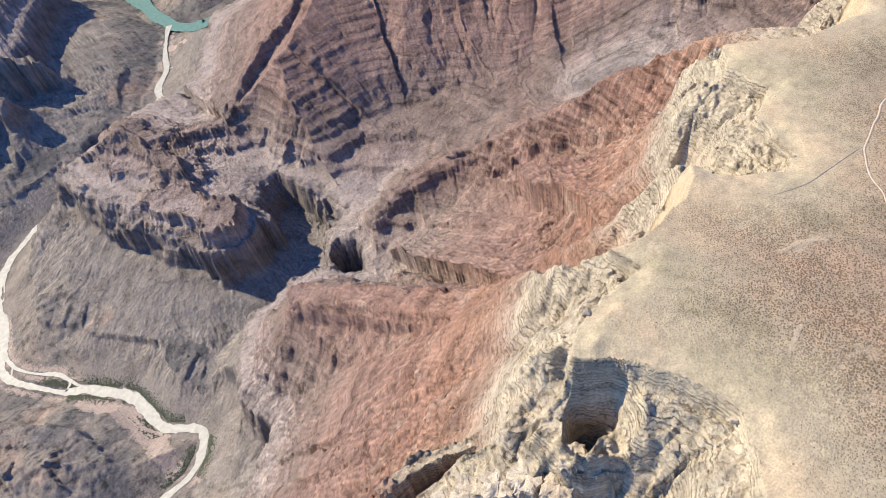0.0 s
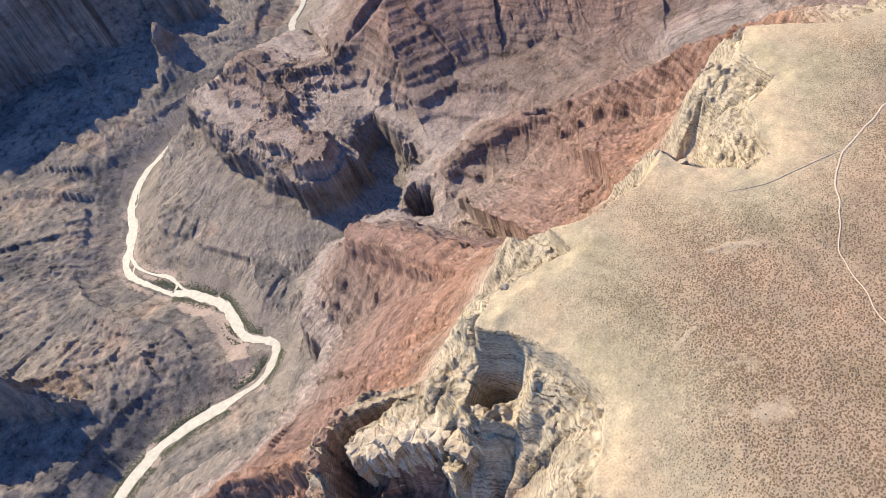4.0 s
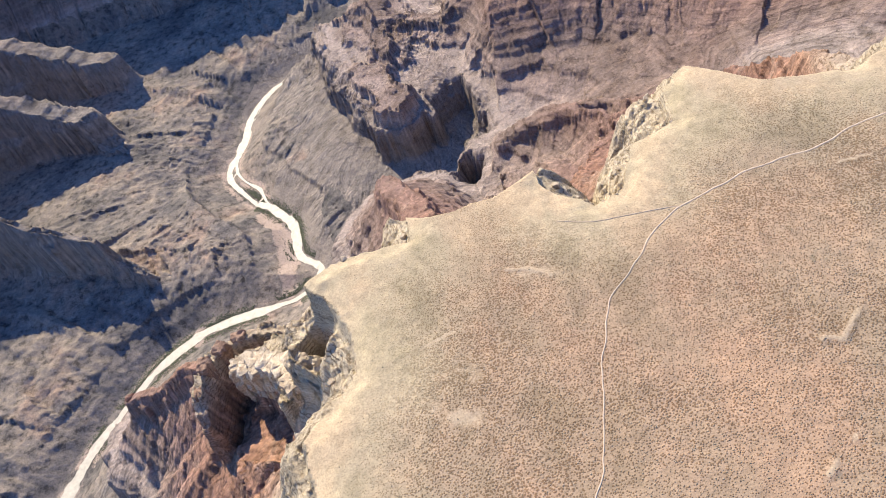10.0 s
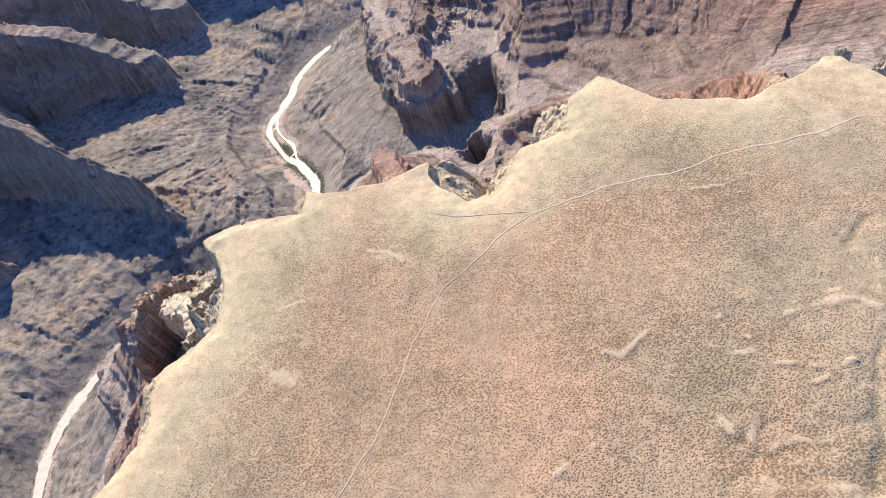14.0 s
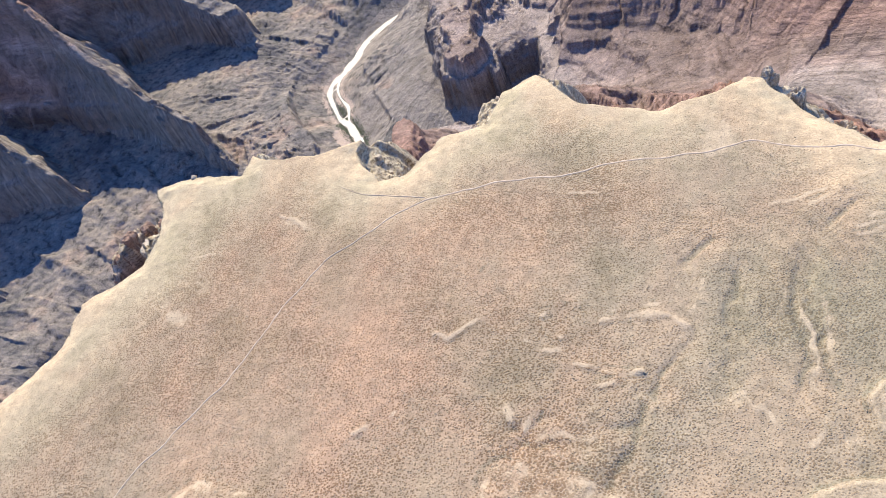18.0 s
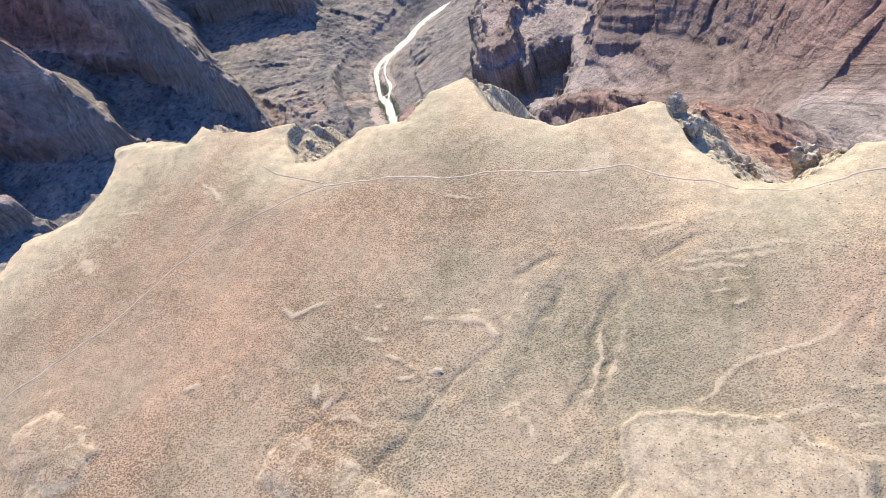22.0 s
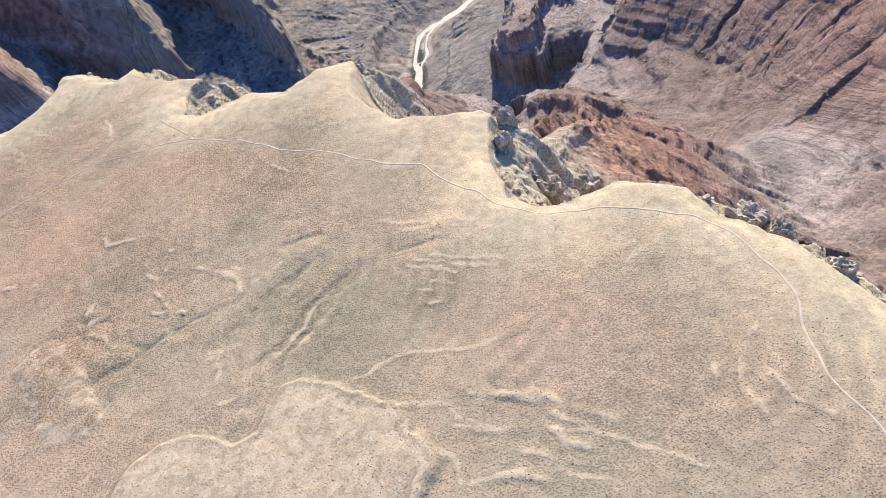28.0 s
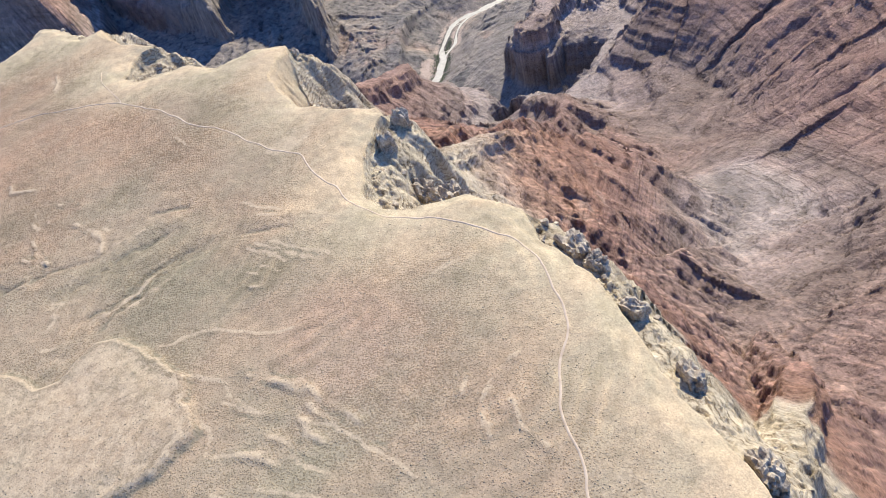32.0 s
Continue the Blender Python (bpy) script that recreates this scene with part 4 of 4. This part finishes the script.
for pts in CHANNELS:
    c_ = spline(pts, 3)
    tagged(ribbon("side_channel", c_, 1.5 + 0.5 * np.sin(np.arange(len(c_)) / 3.0), -549.23, MUD, 2, 0.3), "short pale channel crossing a green river island", "river", kind="structure")
tagged(ribbon("wide_river", spline(BIG_RIVER, 8), 19.0, -549.3, TEAL, 4, 0.2), "teal-green wide river at the far confluence", "river", kind="structure")

m_, n_, l_, b_ = material("bare_track")
pos_ = n_.new("ShaderNodeNewGeometry").outputs["Position"]
l_.new(ramp(n_, l_, noise_node(n_, l_, 4, 4, 0.6, pos_), [(0.3, (0.42, 0.32, 0.23)), (0.7, (0.53, 0.42, 0.31))]), b_.inputs["Base Color"])
TRACK = m_
TRAIL = [(270, -100), (281, -64), (299, -27), (311, 2), (318, 32), (325, 57), (334, 84), (346, 103), (361, 118), (378, 138), (399, 153), (420, 160), (438, 168), (460, 172), (502, 177), (528, 186), (545, 190), (580, 194), (600, 200), (615, 205), (637, 200), (665, 197), (691, 194), (716, 196), (740, 207), (766, 221), (790, 229), (815, 232), (836, 228), (859, 215), (878, 202), (892, 184), (902, 169), (914, 156), (930, 145), (950, 131), (990, 104), (1060, 60)]
SIDE_TRAIL = [(401, 153), (383, 155), (362, 157), (341, 161), (324, 168)]
for pts, wide, label in ((TRAIL, 0.85, "narrow pale dirt trail across the tableland"), (SIDE_TRAIL, 0.5, "faint pale footpath to the canyon rim")):
    tr = spline(pts, 1.5)
    tr = tr + np.stack([grain(tr[:, 0], tr[:, 1], 14, 5), grain(tr[:, 0], tr[:, 1], 14, 8)], 1) * 1.6
    tagged(ribbon("trail", tr, wide * (0.6 + 0.4 * ease(tr[:, 0], 330, 420)), lambda x, y: height_at(x, y) + 0.3, TRACK, 4, 0.0, 0.45), label, "trail", kind="structure")


# ---- rock outcrops, boulders and plants ----
def part(name, bm, mat, parent=None, label=""):
    me = bpy.data.meshes.new(name)
    bm.to_mesh(me)
    bm.free()
    me.materials.append(mat)
    ob = new(name, me)
    ob.parent = parent
    return tagged(ob, label)


def crag_material(name, tones):
    """Bedded crag rock with streaks and dark cracks."""
    m, n, l, b = material(name)
    pos = n.new("ShaderNodeNewGeometry").outputs["Position"]
    big = noise_node(n, l, 9, 5, 0.65, pos)
    col = ramp(n, l, big, [(0.3, tones[0]), (0.5, tones[1]), (0.7, tones[2])])
    bed = noise_node(n, l, 2.2, 4, 0.65, pos, (0.15, 0.15, 1.6))
    col = blend(n, l, "MULTIPLY", 0.8, col, ramp(n, l, bed, [(0.3, (0.5, 0.48, 0.46)), (0.5, (1, 1, 1)), (0.7, (1.2, 1.18, 1.14))]))
    fine = noise_node(n, l, 1.1, 4, 0.7, pos)
    col = blend(n, l, "MULTIPLY", 0.7, col, ramp(n, l, fine, [(0.35, (0.55, 0.54, 0.52)), (0.5, (1, 1, 1)), (0.68, (1.25, 1.22, 1.18))]))
    l.new(col, b.inputs["Base Color"])
    bump(n, l, b, [(bed, 0.7, 1.0), (fine, 0.8, 0.5)])
    return m


CRAG = crag_material("limestone_crag", [(0.26, 0.21, 0.155), (0.43, 0.36, 0.27), (0.54, 0.46, 0.345)])
RED_CRAG = crag_material("red_crag", [(0.15, 0.085, 0.07), (0.22, 0.12, 0.09), (0.27, 0.16, 0.12)])
# the blocky towers and the curved wall that stand off the rim
def tower_mesh(seed, wide, deep, high, lean=0.12):
    """A sheer rock column: level courses of blocks, upright cracks and a broken top; its foot is at the origin."""
    around, courses = 72, 34
    off = Vector((seed * 4.7, seed * 9.1, seed * 1.3))
    bm = bmesh.new()
    rings = []
    for k in range(courses + 4):
        f = min(k / courses, 1.0)
        shrink = (1.0, 0.95, 0.7, 0.4, 0.12)[k - courses + 1] if k >= courses else 1.0
        course = math.floor(f * 10 + 0.6 * noise.noise(Vector((seed, f * 3, 0))))
        ring = []
        for a in range(around):
            ang = 2 * math.pi * a / around
            c, si = math.cos(ang), math.sin(ang)
            box = 1 / max(abs(c), abs(si)) ** 0.7
            p = Vector((c * 1.6, si * 1.6, f * high / wide * 0.35))
            big = noise.noise(p * 1.1 + off) * 0.26
            block = noise.cell(Vector((ang * 2.1 + seed, course * 1.7, seed))) * 0.17 * (1.0 if k < courses - 1 else 0.3)
            crack = abs(noise.noise(Vector((c * 3.4, si * 3.4, f * 0.7)) + off))
            r = (box * (0.9 + big + block + (1.0 if k < courses else 0.25) * (0.09 * noise.noise(p * 6.0 + off) + 0.06 * noise.noise(p * 15.0 + off) - 0.24 * max(0.0, 0.06 - crack) / 0.06)) * (1 + lean * (1 - f)) + 0.06 * (course % 2)) * shrink
            top = high * f + (noise.noise(Vector((c * 2 * shrink, si * 2 * shrink, 0)) + off) * 1.6 + noise.cell(Vector((c * 2.6 * shrink, si * 2.6 * shrink, seed))) * 0.5 + noise.noise(Vector((c * 3 * shrink, si * 3 * shrink, 3)) + off) * 0.6 + max(0, k - courses) * 0.3) * ease(np.float64(f), 0.7, 1.0)
            ring.append(bm.verts.new((c * r * wide, si * r * deep, float(top))))
        rings.append(ring)
    for lo, hi in zip(rings[:-1], rings[1:]):
        for a in range(around):
            b_ = (a + 1) % around
            bm.faces.new((lo[a], lo[b_], hi[b_], hi[a]))
    bm.faces.new(rings[-1])
    return bm


def crag_mesh(seed, wide, deep, high):
    """A broken rock mass about its own centre: joint blocks, dark cracks between them and a rough skin."""
    bm = bmesh.new()
    bmesh.ops.create_icosphere(bm, subdivisions=4, radius=1.0)
    off = Vector((seed * 3.3, seed * 7.1, seed * 1.9))
    for v in bm.verts:
        p = v.co.copy()
        body = p / max(abs(p.x), abs(p.y), abs(p.z)) ** 0.45
        q = Vector((body.x * wide / 6.5, body.y * deep / 6.5, body.z * high / 11.0)) + off
        q += Vector((noise.noise(q * 0.9), noise.noise(q * 0.9 + off), 0)) * 0.5
        gaps, seats = noise.voronoi(q)
        crack = max(0.0, 0.16 - (gaps[1] - gaps[0])) / 0.16
        r = 0.9 + 0.22 * noise.noise(seats[0] * 5.3) - 0.15 * crack + 0.22 * noise.noise(p * 1.7 + off) + 0.12 * noise.noise(q * 2.6) + 0.07 * noise.noise(q * 6.1)
        v.co = Vector((body.x * wide * r, body.y * deep * r, body.z * high * 0.62 * r))
    return bm


# place, half widths, height, turn
OUTCROPS = [(676, 262, 14, 10, 30, 20), (702, 242, 9, 8, 18, 60), (721, 258, 11, 9, 26, -15), (628, 292, 9, 6, 24, 30), (646, 262, 8, 7, 26, 80), (748, 283, 8, 6, 22, 10),
            (833, 262, 15, 9, 26, -20), (852, 258, 9, 8, 22, 30), (893, 240, 10, 7, 24, 15), (943, 222, 11, 7, 22, -25), (1000, 196, 12, 8, 24, -30),
            (420, 308, 9, 6, 18, 10), (228, 236, 8, 6, 18, 40), (286, 246, 7, 5, 16, 0), (496, 294, 7, 5, 14, 0), (592, 292, 7, 5, 16, 20), (452, 309, 7, 5, 16, 15)]
for i, (x, y, wide, deep, high, turn) in enumerate(OUTCROPS):
    ob = part("rock_outcrop", crag_mesh(i + 1, wide, deep, high), CRAG)
    z = float(height_at(x, y)[0])
    ob.matrix_world = pose(x, y, z - 0.04 * high, 0, 0, turn)
    tagged(ob, "craggy pale limestone outcrop with ledges on the canyon rim" if high > 20 else "small weathered limestone crag beside the rim", "rock outcrop", "outcrops along the rim")

BROWN_CRAG = crag_material("brown_wall_rock", [(0.20, 0.13, 0.095), (0.30, 0.20, 0.145), (0.38, 0.27, 0.19)])
PALE_CRAG = crag_material("cream_tower_rock", [(0.40, 0.31, 0.215), (0.53, 0.44, 0.32), (0.59, 0.505, 0.375)])
# place, half widths, top, height, turn
TOWERS = [(39, 203, 11, 10, -84, 62, 10), (52, 195, 11, 12, -77, 72, -20), (66, 187, 11, 12, -68, 80, 25), (81, 176, 11, 12, -58, 88, 40), (95, 165, 10, 11, -52, 84, 15),
          (104, 147, 10, 10, -50, 80, 30), (92, 143, 8, 8, -68, 64, 5), (118, 148, 8, 8, -30, 60, 50),
          (30, 241, 7, 6, -92, 46, 15), (16, 230, 7, 7, -86, 50, -30), (4, 213, 6, 8, -82, 52, 5), (-3, 194, 6, 8, -90, 50, 35), (-3, 177, 5, 7, -104, 42, 10),
          (-246, 381, 7, 4, -304, 34, 30), (-226, 372, 6, 5, -312, 30, -15)]
for i, (x, y, wide, deep, top, high, turn) in enumerate(TOWERS):
    red = x < -100
    ob = part("rock_tower", tower_mesh(40 + i, wide, deep, high, 0.5 if red else 0.12), RED_CRAG if red else BROWN_CRAG if x < 35 else PALE_CRAG)
    ob.matrix_world = pose(x, y, top - high, 0, 0, turn)
    tagged(ob, "dark red pointed rock spire at the ridge's end" if red else "brown craggy block in a curved rock wall" if x < 35 else "blocky cracked cream rock tower with sheer faces", "rock tower", "towers off the rim")

rng = np.random.default_rng(7)


def boulder_mesh(seed):
    bm = bmesh.new()
    bmesh.ops.create_icosphere(bm, subdivisions=2, radius=1.0)
    off = Vector((seed * 5.7, 0, seed * 2.3))
    for v in bm.verts:
        p = v.co.copy()
        c = Vector((max(-0.75, min(0.75, p.x)), max(-0.7, min(0.7, p.y)), max(-0.6, min(0.62, p.z))))
        v.co = c * (1 + 0.35 * noise.noise(p * 1.4 + off) + 0.15 * noise.noise(p * 3.5 + off))
    me = bpy.data.meshes.new("boulder")
    bm.to_mesh(me)
    bm.free()
    me.materials.append(CRAG)
    return me


BOULDERS = [boulder_mesh(k) for k in range(4)]
rim_line = spline(RIM[3:39], 1.0)
made = 0
while made < 170:
    p = rim_line[rng.integers(len(rim_line))] + rng.normal(0, 26, 2)
    if in_rim(p[:1], p[1:])[0]:
        continue
    z = float(height_at(*p)[0])
    r = 0.9 + 2.6 * rng.random() ** 3
    ob = new("boulder", BOULDERS[made % 4])
    ob.matrix_world = pose(p[0], p[1], z + 0.25 * r, rng.uniform(-20, 20), rng.uniform(-20, 20), rng.uniform(0, 360)) @ Matrix.Scale(r, 4)
    tagged(ob, "angular pale limestone boulder on the slope below the rim", "boulder", "boulders below the rim")
    made += 1


def clumps(name, xy, radius, tall, mat, seed):
    """Many small ragged bushes as one mesh of loose pieces."""
    g = np.random.default_rng(seed)
    n = len(xy)
    z = height_at(xy[:, 0], xy[:, 1])
    k = 5
    ang = np.arange(k) * 2 * np.pi / k
    ph = g.uniform(0, 6.28, n)[:, None]
    jit = g.uniform(0.65, 1.3, (n, k))
    jit2 = g.uniform(0.6, 1.25, (n, k))
    r, h = radius[:, None], (radius * tall)[:, None]
    base = np.stack([xy[:, :1] + 0.7 * r * jit * np.cos(ang + ph), xy[:, 1:] + 0.7 * r * jit * np.sin(ang + ph), np.repeat(z[:, None] - 0.15, k, 1)], -1)
    mid = np.stack([xy[:, :1] + r * jit2 * np.cos(ang + ph + 0.5), xy[:, 1:] + r * jit2 * np.sin(ang + ph + 0.5), z[:, None] + h * 0.55 * jit], -1)
    top = np.stack([xy[:, 0] + 0.3 * radius * g.uniform(-1, 1, n), xy[:, 1] + 0.3 * radius * g.uniform(-1, 1, n), z + h[:, 0]], -1)[:, None]
    verts = np.concatenate([base, mid, top], 1).reshape(-1, 3)
    tri = []
    for a in range(k):
        b = (a + 1) % k
        tri += [(a, b, k + a), (b, k + b, k + a), (k + a, k + b, 2 * k)]
    faces = (np.array(tri)[None] + (np.arange(n) * (2 * k + 1))[:, None, None]).reshape(-1, 3)
    me = bpy.data.meshes.new(name)
    me.vertices.add(len(verts))
    me.vertices.foreach_set("co", verts.astype(np.float32).ravel())
    me.loops.add(faces.size)
    me.loops.foreach_set("vertex_index", faces.ravel().astype(np.int32))
    me.polygons.add(len(faces))
    me.polygons.foreach_set("loop_start", np.arange(0, faces.size, 3, dtype=np.int32))
    me.polygons.foreach_set("loop_total", np.full(len(faces), 3, np.int32))
    me.update(calc_edges=True)
    me.materials.append(mat)
    return new(name, me)


def plant_material(name, dark, light):
    m, n, l, b = material(name, 0.9)
    geo = n.new("ShaderNodeNewGeometry")
    col = ramp(n, l, geo.outputs["Random Per Island"], [(0.0, dark), (1.0, light)])
    fine = noise_node(n, l, 0.5, 3, 0.7, geo.outputs["Position"])
    col = blend(n, l, "MULTIPLY", 0.6, col, ramp(n, l, fine, [(0.3, (0.6, 0.6, 0.6)), (0.7, (1.3, 1.3, 1.3))]))
    l.new(col, b.inputs["Base Color"])
    return m


SCRUB = plant_material("dry_scrub", (0.21, 0.165, 0.11), (0.35, 0.27, 0.18))
GREEN = plant_material("riverside_green", (0.075, 0.09, 0.055), (0.15, 0.155, 0.10))
xy = np.column_stack([rng.uniform(120, 1080, 120000), rng.uniform(-170, 305, 120000)])
ok = in_rim(xy[:, 0], xy[:, 1])
d = to_line(xy[:, 0], xy[:, 1], RIM)[0]
thick = 0.5 + 0.5 * cloud(xy[:, 0], xy[:, 1], 60, 401, 3) + 0.25 * cloud(xy[:, 0], xy[:, 1], 14, 405, 2)
ok &= (d > 6) & (rng.random(len(xy)) < np.clip(thick, 0.03, 1) * (0.15 + 0.85 * ease(d, 15, 70)))
trail_d = to_line(xy[:, 0], xy[:, 1], TRAIL)[0]
ok &= trail_d > 1.6
xy = xy[ok][:52000]
tagged(clumps("scrub", xy, 0.2 + 0.34 * rng.random(len(xy)) ** 2, 0.5, SCRUB, 11), "sparse low grey-olive scrub dotting the tableland", "scrub", kind="stuff")

bank_line = spline(RIVER[6:24], 1.0)
pick = rng.integers(0, len(bank_line), 60000)
xy = bank_line[pick] + rng.normal(0, 13, (60000, 2))
d1 = to_line(xy[:, 0], xy[:, 1], RIVER)[0]
d2 = to_line(xy[:, 0], xy[:, 1], SIDE_CHANNEL)[0]
d3 = np.min([to_line(xy[:, 0], xy[:, 1], c_)[0] for c_ in CHANNELS], axis=0)
ok = (d1 > 10.5 - 2.6 * ease(xy[:, 1], 900, 980) * (1 - ease(xy[:, 1], 1100, 1140))) & (d1 < 10.5 + 22 * rng.random(len(xy)) ** 2) & (d2 > 3.9) & (d3 > 2.4) & (cloud(xy[:, 0], xy[:, 1], 46, 411, 2) > -0.3 - 0.7 * (d2 < 18))
xy = xy[ok]
tagged(clumps("riverside_shrubs", xy, 0.55 + 0.9 * rng.random(len(xy)) ** 2, 0.8, GREEN, 13), "dense dark green shrubs along the river banks", "shrubs", kind="stuff")
